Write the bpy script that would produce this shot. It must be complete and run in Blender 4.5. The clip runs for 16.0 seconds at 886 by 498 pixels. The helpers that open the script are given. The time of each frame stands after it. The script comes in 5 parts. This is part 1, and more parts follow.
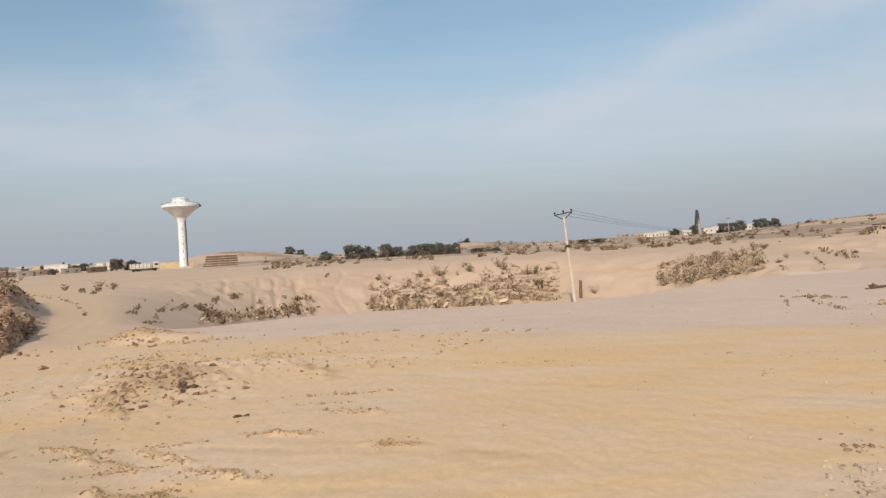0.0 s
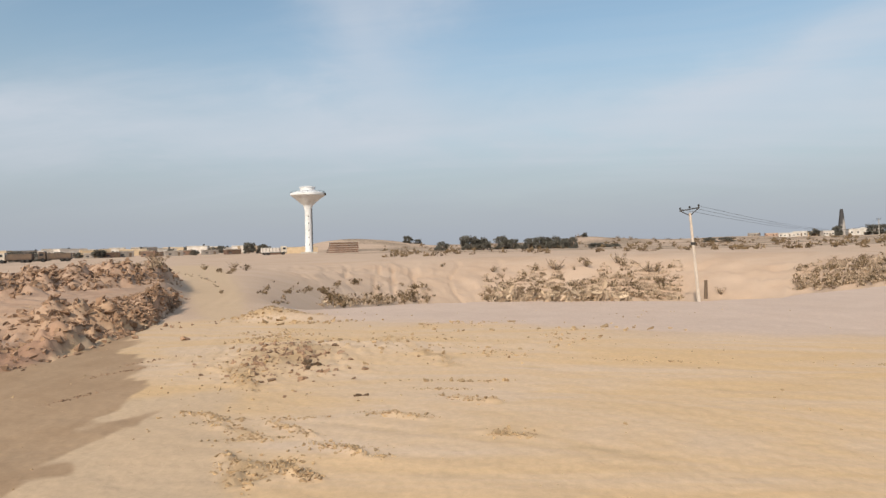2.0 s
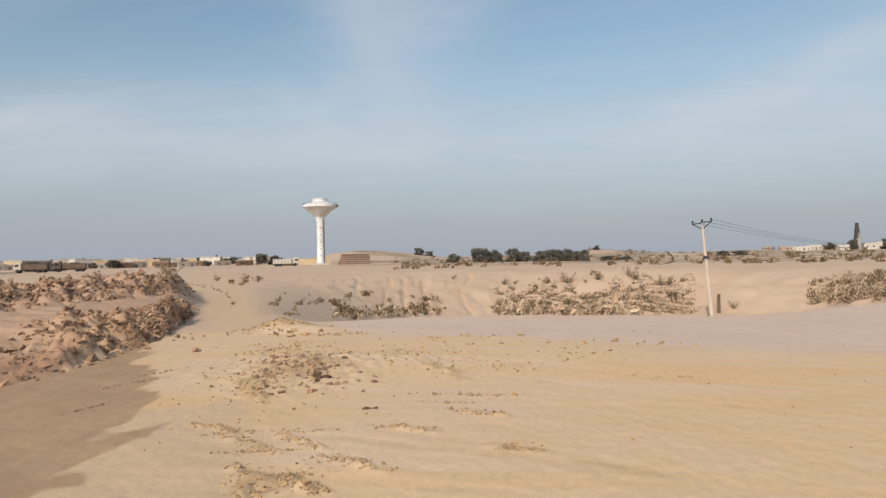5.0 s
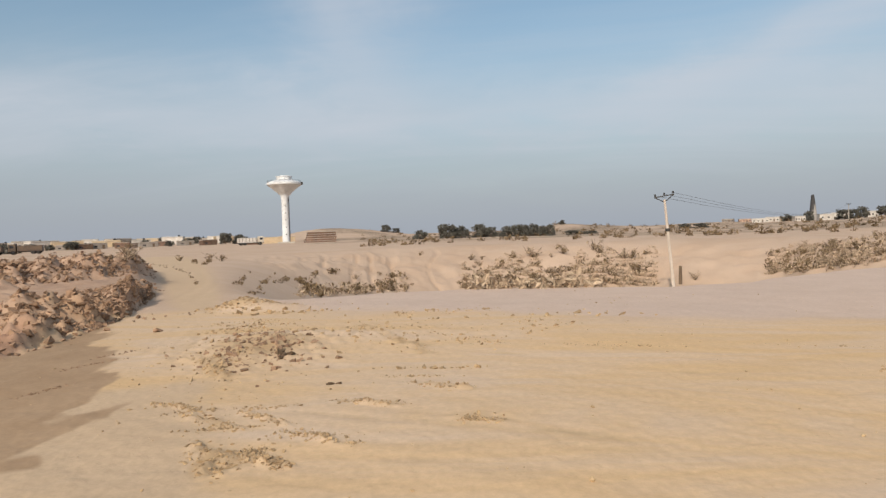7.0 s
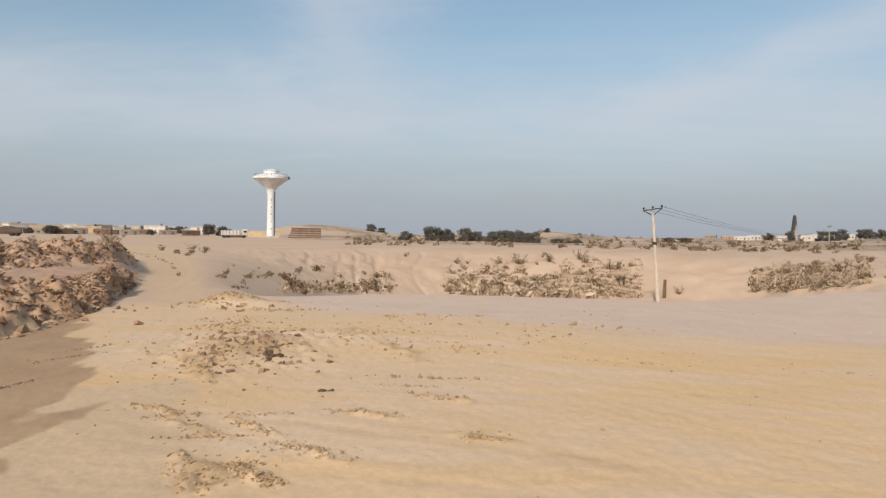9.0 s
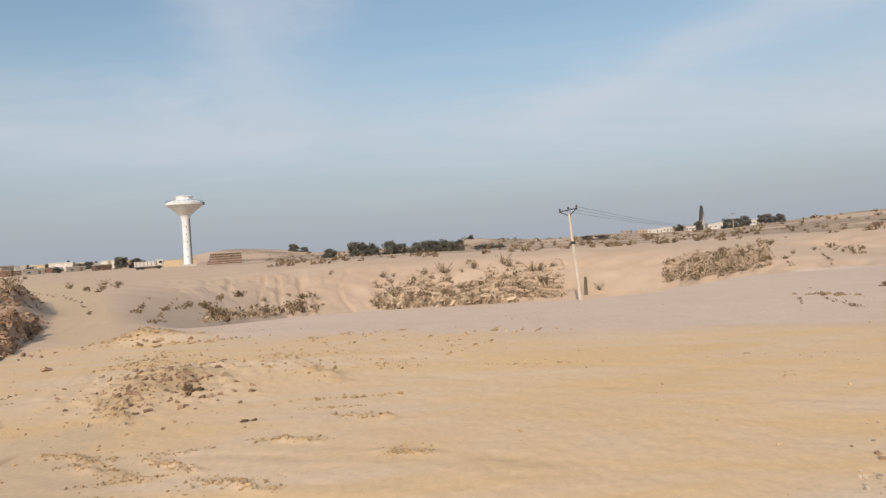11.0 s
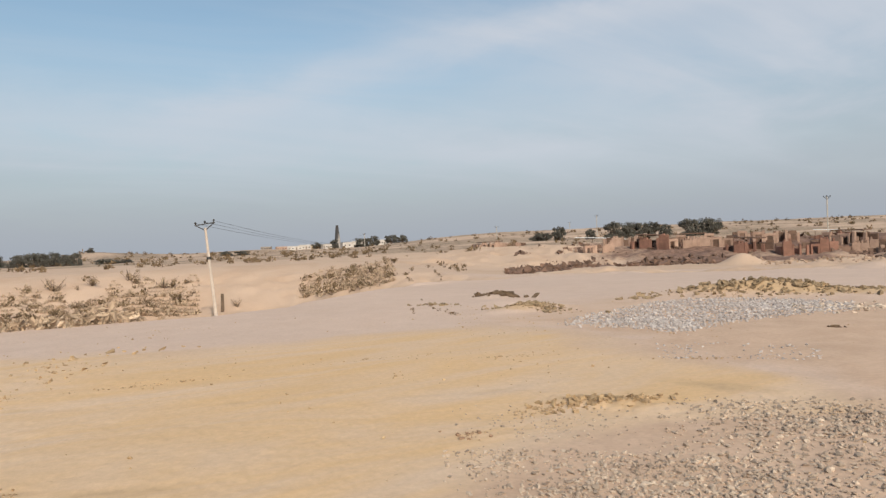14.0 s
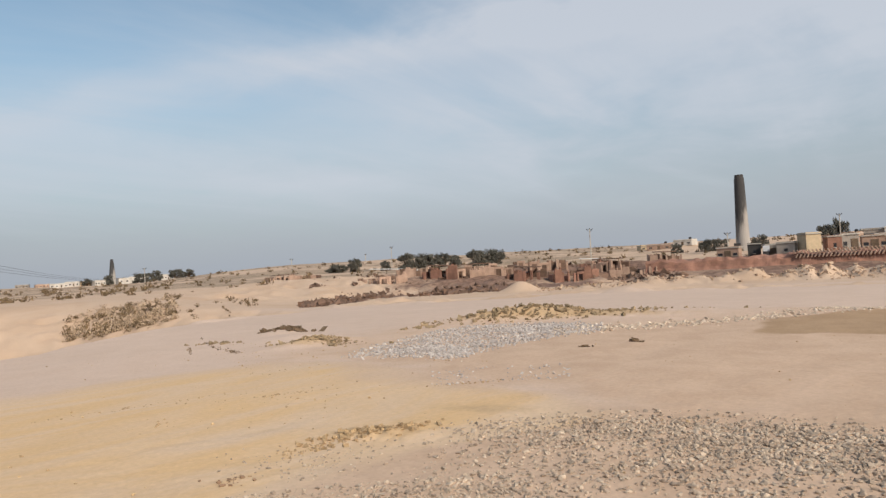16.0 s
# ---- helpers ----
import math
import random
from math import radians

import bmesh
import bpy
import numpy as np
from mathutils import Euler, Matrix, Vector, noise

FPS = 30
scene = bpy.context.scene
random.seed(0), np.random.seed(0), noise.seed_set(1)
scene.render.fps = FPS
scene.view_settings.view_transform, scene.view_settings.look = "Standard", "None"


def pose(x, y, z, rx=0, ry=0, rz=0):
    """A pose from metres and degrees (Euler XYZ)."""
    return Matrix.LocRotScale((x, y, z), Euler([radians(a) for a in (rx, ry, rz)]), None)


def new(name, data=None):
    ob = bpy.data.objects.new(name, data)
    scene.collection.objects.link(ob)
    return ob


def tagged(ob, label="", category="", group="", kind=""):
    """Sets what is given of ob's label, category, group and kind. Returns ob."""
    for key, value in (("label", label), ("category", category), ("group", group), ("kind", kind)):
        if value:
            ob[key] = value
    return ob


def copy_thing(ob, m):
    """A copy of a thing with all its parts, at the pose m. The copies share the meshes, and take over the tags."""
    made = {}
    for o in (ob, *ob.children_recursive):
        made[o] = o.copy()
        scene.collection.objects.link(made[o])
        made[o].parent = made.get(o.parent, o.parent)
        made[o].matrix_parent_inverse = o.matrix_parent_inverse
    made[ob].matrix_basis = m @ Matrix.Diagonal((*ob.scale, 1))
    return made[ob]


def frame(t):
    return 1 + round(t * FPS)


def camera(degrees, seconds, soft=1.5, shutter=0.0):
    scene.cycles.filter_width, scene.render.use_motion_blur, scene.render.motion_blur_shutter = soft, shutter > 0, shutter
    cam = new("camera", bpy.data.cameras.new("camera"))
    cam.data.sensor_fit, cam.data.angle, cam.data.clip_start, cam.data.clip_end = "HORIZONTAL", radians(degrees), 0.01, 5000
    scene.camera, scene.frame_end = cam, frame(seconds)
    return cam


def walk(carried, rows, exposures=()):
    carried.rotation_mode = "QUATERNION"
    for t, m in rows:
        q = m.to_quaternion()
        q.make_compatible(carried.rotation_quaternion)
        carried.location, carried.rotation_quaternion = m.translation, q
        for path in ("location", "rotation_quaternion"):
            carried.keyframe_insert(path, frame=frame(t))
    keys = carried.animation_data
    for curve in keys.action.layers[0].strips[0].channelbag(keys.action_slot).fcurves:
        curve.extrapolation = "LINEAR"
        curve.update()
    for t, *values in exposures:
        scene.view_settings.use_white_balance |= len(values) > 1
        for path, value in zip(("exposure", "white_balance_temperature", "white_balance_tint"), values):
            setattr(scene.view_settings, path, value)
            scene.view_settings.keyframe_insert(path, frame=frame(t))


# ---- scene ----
cam = camera(67.54, 16.0, soft=1.4)
EYE = 1.6
PATH = [
    (0.0, 0.030, -0.090, 0.017, -0.20, -0.00, 3.26),
    (0.5, 0.020, -0.053, 0.005, 4.01, 0.99, 2.11),
    (1.0, -0.006, 0.019, -0.008, 4.42, 0.41, -0.49),
    (1.5, -0.004, -0.040, -0.024, 5.42, -1.76, 0.55),
    (2.0, -0.035, -0.025, -0.020, 9.76, -0.27, 1.43),
    (2.5, -0.056, -0.022, -0.023, 16.99, 0.10, 1.08),
    (3.0, -0.036, -0.005, -0.020, 12.85, -0.27, 1.24),
    (3.2, -0.026, -0.002, -0.017, 11.47, 1.06, 0.03),
    (5.3, 0.004, -0.100, 0.003, 10.70, 0.59, 1.22),
    (5.5, 0.009, -0.114, -0.006, 10.69, -0.11, 0.87),
    (6.0, 0.022, -0.114, -0.010, 10.58, 0.30, 1.01),
    (6.5, 0.038, -0.082, -0.005, 7.39, -0.22, 2.83),
    (7.0, 0.053, -0.054, -0.025, 7.90, -1.32, 1.96),
    (7.5, 0.019, 0.019, -0.041, 8.34, -2.46, 1.06),
    (8.0, -0.080, 0.184, -0.043, -0.83, -2.00, -1.16),
    (8.5, -0.179, 0.218, -0.019, 2.71, -0.95, -1.99),
    (8.7, -0.206, 0.258, -0.012, 6.98, -1.14, -1.12),
    (10.8, -0.067, 0.135, 0.046, -0.02, -0.76, 3.54),
    (11.0, -0.052, 0.107, 0.049, 0.11, -0.26, 3.47),
    (11.5, -0.042, 0.074, 0.045, -1.01, -0.78, 3.35),
    (12.0, -0.015, 0.090, 0.032, -4.15, -2.05, 2.10),
    (12.5, 0.025, 0.063, 0.029, -10.28, -0.76, 2.45),
    (13.0, 0.062, 0.074, 0.003, -25.97, -1.44, 1.99),
    (13.5, 0.078, 0.052, 0.002, -30.91, -0.82, 2.50),
    (14.0, 0.064, 0.029, 0.005, -30.32, -0.42, 2.38),
    (14.5, 0.084, 0.030, 0.006, -31.02, -0.53, 3.00),
    (15.0, 0.062, -0.050, 0.008, -37.44, 0.66, 1.41),
    (15.5, 0.071, -0.147, 0.012, -46.23, 1.51, -0.75),
    (15.6, 0.085, -0.152, 0.013, -47.27, 0.41, 0.04),
    (15.7, 0.115, -0.162, 0.015, -48.12, -0.03, -0.22),
    (15.8, 0.155, -0.175, 0.018, -48.36, 0.32, 0.57),
    (15.9, 0.195, -0.187, 0.021, -47.65, 0.38, 2.24),
    (16.0, 0.231, -0.197, 0.023, -47.78, 1.46, 3.31),
]
# seconds, x, y, z from the standing point, yaw, pitch, roll
walk(cam, [(t, pose(x, y, EYE + z, 90 + pitch, roll, yaw)) for t, x, y, z, yaw, pitch, roll in PATH],
     [(0, 0.03), (1.5, 0.04), (2.5, 0.11), (3.2, 0.08), (5.3, -0.02), (7.5, -0.04), (8.7, 0.0), (11.0, 0.02), (16.0, 0.02)])


def bearing(az, el=0.0):
    """Unit vector at az degrees clockwise from +y and el degrees up."""
    a, e = radians(az), radians(el)
    return Vector((math.sin(a) * math.cos(e), math.cos(a) * math.cos(e), math.sin(e)))


# ---- sky and sun ----
SUN_AZ, SUN_EL = -168.0, 35.0
sun = new("sun", bpy.data.lights.new("sun", "SUN"))
sun.data.energy, sun.data.angle, sun.data.color = 3.15, radians(0.7), (1.0, 0.885, 0.765)
sun.rotation_euler = (-bearing(SUN_AZ, SUN_EL)).to_track_quat("-Z", "Y").to_euler()


class Nodes:
    """A short way to write node trees."""

    def __init__(self, tree):
        self.tree = tree
        tree.nodes.clear()

    def put(self, kind, *links, **settings):
        node = self.tree.nodes.new(kind)
        for key, value in settings.items():
            if key == "operation":
                node.operation = value
            elif key == "blend_type":
                node.blend_type = value
            elif key == "data_type":
                node.data_type = value
            elif key == "attribute_name":
                node.attribute_name = value
            elif key == "sky_type":
                node.sky_type = value
            elif key == "feature":
                node.feature = value
        for slot, value in links:
            self.set(node.inputs[slot], value)
        return node

    def set(self, socket, value):
        if isinstance(value, bpy.types.NodeSocket):
            self.tree.links.new(value, socket)
        else:
            socket.default_value = value

    def math(self, operation, a, b=0.0, c=0.0):
        return self.put("ShaderNodeMath", (0, a), (1, b), (2, c), operation=operation).outputs[0]

    def vec(self, operation, a, b=(0, 0, 0)):
        return self.put("ShaderNodeVectorMath", (0, a), (1, b), operation=operation)

    def mix(self, fac, a, b, blend="MIX"):
        node = self.put("ShaderNodeMix", data_type="RGBA", blend_type=blend)
        for i, v in ((0, fac), (6, a), (7, b)):
            self.set(node.inputs[i], v)
        return node.outputs[2]

    def ramp(self, fac, lo, hi):
        node = self.put("ShaderNodeMapRange", (0, fac), (1, lo), (2, hi), (3, 0.0), (4, 1.0))
        node.interpolation_type = "SMOOTHSTEP"
        return node.outputs[0]

    def noise(self, vector, scale, detail=4.0, rough=0.55, distortion=0.0):
        return self.put("ShaderNodeTexNoise", ("Vector", vector), ("Scale", scale), ("Detail", detail), ("Roughness", rough), ("Distortion", distortion)).outputs[0]


def rgb(r, g, b):
    return (r, g, b, 1.0)


def build_world():
    world = bpy.data.worlds.new("sky")
    scene.world = world
    world.use_nodes = True
    n = Nodes(world.node_tree)
    way = n.put("ShaderNodeTexCoord").outputs["Generated"]
    sky = n.put("ShaderNodeTexSky", sky_type="NISHITA")
    sky.sun_disc = False
    sky.sun_elevation, sky.sun_rotation = radians(SUN_EL), radians(SUN_AZ)
    sky.air_density, sky.dust_density, sky.ozone_density = 1.0, 2.0, 1.5
    clear = n.mix(1.0, sky.outputs[0], rgb(0.150, 0.152, 0.134), "MULTIPLY")
    z = n.put("ShaderNodeSeparateXYZ", (0, way)).outputs[2]
    # thin high cloud, drawn out along one wind direction
    high = n.math("ADD", n.math("MAXIMUM", z, 0.0), 0.16)
    flat = n.vec("DIVIDE", way, n.put("ShaderNodeCombineXYZ", (0, high), (1, high), (2, 1.0)).outputs[0]).outputs[0]
    mapped = n.put("ShaderNodeMapping", ("Vector", flat), ("Rotation", (0, 0, radians(38))), ("Scale", (0.42, 1.3, 1.0))).outputs[0]
    veil = n.ramp(n.noise(mapped, 1.1, 6.0, 0.55, 0.6), 0.36, 0.78)
    soft = n.noise(flat, 1.6, 5.0, 0.6, 0.3)

    def band(low, far_end, width, start, stop):
        """A streak of cirrus along the great circle through two bearings."""
        a, b = bearing(*low), bearing(*far_end)
        across = a.cross(b).normalized()
        along = (b - a).normalized()
        d = n.vec("DOT_PRODUCT", way, tuple(across)).outputs["Value"]
        d = n.math("ADD", d, n.math("MULTIPLY", n.math("SUBTRACT", soft, 0.5), width * 3.0))
        s = n.vec("DOT_PRODUCT", way, tuple(along)).outputs["Value"]
        core = n.math("POWER", 2.718, n.math("MULTIPLY", n.math("MULTIPLY", d, d), -1.0 / width ** 2))
        return n.math("MULTIPLY", core, n.ramp(s, start, stop))

    streak = band((6, 9.5), (32, 16.5), 0.030, -0.35, 0.05)
    broad = band((20, 13), (70, 17), 0.13, -0.35, 0.3)
    column = band((-18, 4), (-13, 24), 0.085, -0.2, 0.1)
    left = band((-40, 9), (-24, 10), 0.055, -0.9, -0.3)
    cover = n.math("ADD", n.math("MULTIPLY", veil, 0.42), n.math("MULTIPLY", streak, 0.45))
    cover = n.math("ADD", cover, n.math("MULTIPLY", broad, 0.62))
    cover = n.math("ADD", cover, n.math("MULTIPLY", column, 0.5))
    cover = n.math("ADD", cover, n.math("MULTIPLY", left, 0.4))
    cover = n.math("MINIMUM", cover, 0.85)
    # dust haze that lies on the horizon
    haze = n.ramp(n.math("ADD", z, n.math("MULTIPLY", n.math("SUBTRACT", soft, 0.5), 0.06)), 0.36, 0.0)
    hazed = n.mix(n.math("MULTIPLY", haze, 0.93), clear, rgb(0.385, 0.420, 0.482))
    clouded = n.mix(n.math("MULTIPLY", cover, n.ramp(z, 0.03, 0.15)), hazed, rgb(0.590, 0.625, 0.690))
    out = n.put("ShaderNodeBackground", ("Color", clouded), ("Strength", 1.0))
    n.put("ShaderNodeOutputWorld", ("Surface", out.outputs[0]))


build_world()

# ---- the lie of the land ----
def hashed(i, j, seed):
    h = (i.astype(np.int64) * 374761393 + j.astype(np.int64) * 668265263 + seed * 1442695041) & 0xFFFFFFFF
    h = ((h ^ (h >> 13)) * 1274126177) & 0xFFFFFFFF
    return ((h ^ (h >> 16)) & 0xFFFFFF) / 0xFFFFFF


def lattice(x, y, seed=0):
    i, j = np.floor(x), np.floor(y)
    u, v = x - i, y - j
    u, v = u * u * (3 - 2 * u), v * v * (3 - 2 * v)
    a, b = hashed(i, j, seed), hashed(i + 1, j, seed)
    c, d = hashed(i, j + 1, seed), hashed(i + 1, j + 1, seed)
    return (a + (b - a) * u) * (1 - v) + (c + (d - c) * u) * v


def fbm(x, y, seed=0, octaves=4, gain=0.5):
    """Fractal noise from -1 to 1."""
    total, amp, norm = 0.0, 1.0, 0.0
    for o in range(octaves):
        total = total + amp * (lattice(x * 2.03 ** o, y * 2.03 ** o, seed + o) * 2 - 1)
        norm += amp
        amp *= gain
    return total / norm


def ss(a, b, v):
    t = np.clip((v - a) / (b - a), 0, 1)
    return t * t * (3 - 2 * t)


def polar(x, y):
    return np.degrees(np.arctan2(x, y)), np.hypot(x, y)


def lump(x, y, az, r, across, along, turn=0.0):
    """A bell-shaped rise centred at a bearing and distance; its long axis turned from the line of sight."""
    c = bearing(az)
    dx, dy = x - c.x * r, y - c.y * r
    a = radians(az + turn)
    u, v = dx * math.cos(a) - dy * math.sin(a), dx * math.sin(a) + dy * math.cos(a)
    return np.exp(-(u / across) ** 2 - (v / along) ** 2)


def bank_zone(az, r):
    """How far down the ravine is (0 to 1), and the share of the far bank's face."""
    lip = np.interp(az, [-40, -27, -22, -13, 0, 11, 17, 19.6, 22.7, 26.2, 28, 33], [19, 19, 17.8, 18.8, 19, 18.6, 20, 22, 24.4, 28, 31.5, 37])
    foot = np.interp(az, [-30, -15, 0, 15, 25, 35], [40, 50, 57, 57, 46, 44])
    top = np.interp(az, [-34, 0, 19, 27, 35], [86, 86, 84, 68, 58])
    near, far = ss(lip - 1.0, lip + 9, r), ss(foot, top, r)
    return near * (1 - far), near * far * (1 - far) * 4


def spoil_zone(az, r):
    foot = np.interp(az, [-80, -51, -45, -41, -37, -33.5, -32, -30.5], [8.6, 9.3, 10.7, 11.6, 13.4, 16.2, 20.2, 26])
    d = r - foot
    end = ss(-30.6, -33.2, az) * ss(-120, -95, az)
    return d, end


def terrain(x, y, fine=True):
    x, y = np.asarray(x, float), np.asarray(y, float)
    az, r = polar(x, y)
    z = np.zeros_like(r)
    # ravine between the graded field and the far plateau
    depth = 5.55 * ss(-27.5, -6, az) * ss(38, 14, az)
    hollow, face = bank_zone(az, r)
    z -= depth * hollow
    gully = np.abs(fbm(az * 0.55 + fbm(x * 0.05, y * 0.05, 31) * 1.2, r * 0.018, 7, 4))
    z -= face * depth * 0.13 * (1 - ss(0.0, 0.13, gully)) * ss(-27, -20, az) * ss(-0.25, 0.5, fbm(az * 0.14, r * 0.02, 8, 2) - 0.02 * az)
    z += face * ss(-28, -20, az) * (0.7 * fbm(x * 0.16, y * 0.16, 9, 5, 0.6) + 0.28 * fbm(x * 0.8, y * 0.8, 10, 3, 0.6))
    # ground falls gently on the kiln side, and rises again behind it
    east = ss(20, 37, az) * ss(165, 110, az)
    z -= 1.75 * ss(14, 78, r) * east
    z += 2.05 * ss(80, 116, r) * east
    z += east * np.clip(r - 118, 0, 700) * 0.0185 * ss(100, 420, r)
    z += (1 - east) * np.clip(r - 260, 0, 700) * 0.0040
    # low sandy hills far off
    z += 5.2 * lump(x, y, -15.6, 390, 30, 60) + 3.2 * lump(x, y, -19.4, 360, 20, 50)
    z += 4.0 * lump(x, y, 2.2, 460, 22, 60) + 2.4 * lump(x, y, 5.5, 500, 30, 60)
    z += 3.2 * lump(x, y, 67.5, 330, 16, 30) + 1.2 * lump(x, y, 13, 620, 60, 80)
    z += fbm(x * 0.012, y * 0.012, 3, 4) * 1.5 * ss(180, 520, r)
    z += fbm(x * 0.06, y * 0.06, 4, 4) * 0.35 * ss(95, 200, r)
    z += fbm(x * 0.09, y * 0.09, 5, 4) * (0.05 + 0.5 * east * ss(76, 92, r) * ss(200, 120, r))
    z += 0.9 * fbm(x * 0.28, y * 0.28, 6, 4) * east * ss(77, 86, r) * ss(130, 112, r) * ss(67, 63, az)
    # pale heaps of tipped earth in front of the kiln
    row = np.exp(-((r - 74 + 3 * fbm(az * 0.3, az * 0, 12, 2)) / 2.6) ** 2) * ss(55, 60, az)
    z += row * (0.3 + 0.7 * ss(58, 68, az)) * (0.5 + 1.3 * np.abs(fbm(az * 0.55, r * 0.12, 13, 3)) + 0.42 * fbm(x * 0.55, y * 0.55, 14, 4, 0.65))
    z += 1.2 * lump(x, y, 54.6, 73, 1.8, 2.0)
    # gullied edge where the ravine runs out
    z -= 0.8 * lump(x, y, 27.5, 50, 0.7, 6, 12) + 0.7 * lump(x, y, 29.2, 46, 0.5, 5, -14) + 0.7 * lump(x, y, 31, 50, 0.5, 6, 10) + 0.35 * lump(x, y, 25.5, 38, 0.5, 4, -25) + 0.3 * lump(x, y, 28.5, 30, 0.4, 3, 30)
    # spoil heap beside the track
    d, end = spoil_zone(az, r)
    rise = 0.46 * ss(-0.2, 2.2 + 4.0 * ss(-39, -46, az), d) + 0.16 * ss(2.2, 7.5, d) + 0.40 * ss(7.2, 10.2, d)
    rough = ss(-0.4, 0.5, d) * ss(4.2, 2.4, d) * ss(-46, -40, az) + ss(6.6, 8.2, d) * ss(16, 12, d)
    z += end * rise * ss(18.5, 13.5, d)
    z += end * rough * (0.34 * np.abs(fbm(x * 1.0, y * 1.0, 21, 4, 0.6)) * 2 - 0.15 + 0.17 * fbm(x * 2.6, y * 2.6, 22, 3, 0.65))
    z += end * ss(2.2, 3.4, d) * ss(8, 6.6, d) * (0.16 * np.abs(fbm(x * 0.5 + y * 0.3, y * 1.7, 23, 4, 0.6)) - 0.03)
    # small ridges of loose earth
    z += 0.24 * lump(x, y, -24.6, 15.9, 0.65, 0.4) + 0.10 * lump(x, y, -22.3, 15.4, 0.9, 0.4)
    z += 0.12 * lump(x, y, -23.6, 9.6, 0.8, 1.1) + 0.07 * lump(x, y, -17, 10.4, 1.6, 0.9)
    z += 0.34 * lump(x, y, 54.8, 18.8, 1.7, 0.45) + 0.10 * lump(x, y, 61, 18.6, 2.6, 0.45, 10) + 0.12 * lump(x, y, 70, 19, 4, 0.8, 12)
    z += 0.05 * lump(x, y, 43.6, 6.75, 0.55, 0.16, 20) + 0.16 * lump(x, y, 37.6, 15.6, 1.0, 0.4, -30) + 0.10 * lump(x, y, 36.0, 17.2, 0.9, 0.6) + 0.1 * lump(x, y, 34.8, 19.5, 0.5, 0.4)
    if fine:
        close = ss(60, 25, r)
        z += close * (0.035 * fbm(x * 0.37, y * 0.5, 41, 3) + 0.007 * fbm(x * 2.6 + y, y * 2.6 - x, 42, 3))
        z += ss(45, 16, r) * 0.006 * fbm(x * 9, y * 9, 43, 2)
        loose = lump(x, y, -24.6, 15.9, 1.0, 0.6) + lump(x, y, -23.6, 9.6, 1.0, 1.3) + 0.7 * lump(x, y, -16.5, 10.6, 2.6, 1.4) + lump(x, y, 54.8, 18.8, 2.0, 0.6) + lump(x, y, 61, 18.6, 2.6, 0.5, 10) + lump(x, y, 43.6, 6.75, 0.6, 0.25, 20)
        thrown = sum(ridge(x, y, *q) for q in RIDGES)
        z += 0.014 * thrown
        loose = np.clip(loose + 0.8 * thrown, 0, 1) + 1.6 * end * rough
        z += loose * (0.05 * np.abs(fbm(x * 4.2, y * 4.2, 44, 3)) + 0.035 * fbm(x * 11, y * 11, 45, 2) - 0.01)
        for k, (a0, r0, a1, r1, w, deep) in enumerate(TRACKS):
            z -= 0.3 * deep * track(x, y, a0, r0, a1, r1, w)[0]
    return z


# wheel tracks: bearing and distance of both ends, half width, depth
TRACKS = [(-6, 5.6, 16, 4.9, 0.18, 0.015), (-26, 8.2, -4, 8.6, 0.2, 0.014), (20, 6.2, 40, 8.4, 0.2, 0.014), (48, 9.4, 62, 8.6, 0.3, 0.016), (-45, 8.6, -40, 10.4, 0.12, 0.02),
          (-30, 5.6, 3, 4.4, 0.16, 0.020), (-27, 6.6, 8, 5.2, 0.16, 0.018), 
          (-28, 7.6, 14, 7.9, 0.2, 0.016), (-20, 12.4, 40, 9.3, 0.25, 0.02), (-12, 9.6, 44, 8.0, 0.22, 0.016), (-37.8, 5.75, -32, 5.35, 0.022, 0.03),
          (-29.5, 21, -27.6, 42, 0.22, 0.03), (-28.4, 20, -26.8, 40, 0.2, 0.03), (-33, 7.4, -28, 19, 0.3, 0.02), (-37, 8.0, -30, 15, 0.25, 0.02)]


# crumbling ridges thrown up beside the wheel tracks: bearing and distance of both ends, half width
RIDGES = [(-29.5, 6.38, -25.0, 5.63, 0.07), (-25.2, 6.25, -21.4, 5.62, 0.05), (-28.8, 5.44, -27.5, 4.67, 0.10), (-27.5, 4.67, -24.3, 5.05, 0.12),
          (-24.3, 4.86, -21.5, 4.58, 0.06), (-21.9, 5.46, -15.6, 4.88, 0.06), (-11.3, 6.85, -4.9, 6.53, 0.07), (-6.4, 5.44, -2.7, 5.34, 0.07),
          (-31.8, 7.05, -29.0, 6.58, 0.05), (-17.5, 6.34, -11.6, 6.01, 0.06), (-28.0, 9.07, -26.1, 7.70, 0.10), (-15.4, 11.38, -8.7, 8.49, 0.12)]


def ridge(x, y, a0, r0, a1, r1, w):
    a, b = bearing(a0) * r0, bearing(a1) * r1
    ux, uy = b.x - a.x, b.y - a.y
    length = math.hypot(ux, uy)
    ux, uy = ux / length, uy / length
    s, side = (x - a.x) * ux + (y - a.y) * uy, (x - a.x) * -uy + (y - a.y) * ux
    side = side + 0.6 * w * fbm(s * 2.5, s * 0, 55, 2)
    return np.exp(-(side / w) ** 2) * ss(-0.15, 0.1, s) * ss(length + 0.15, length - 0.1, s)


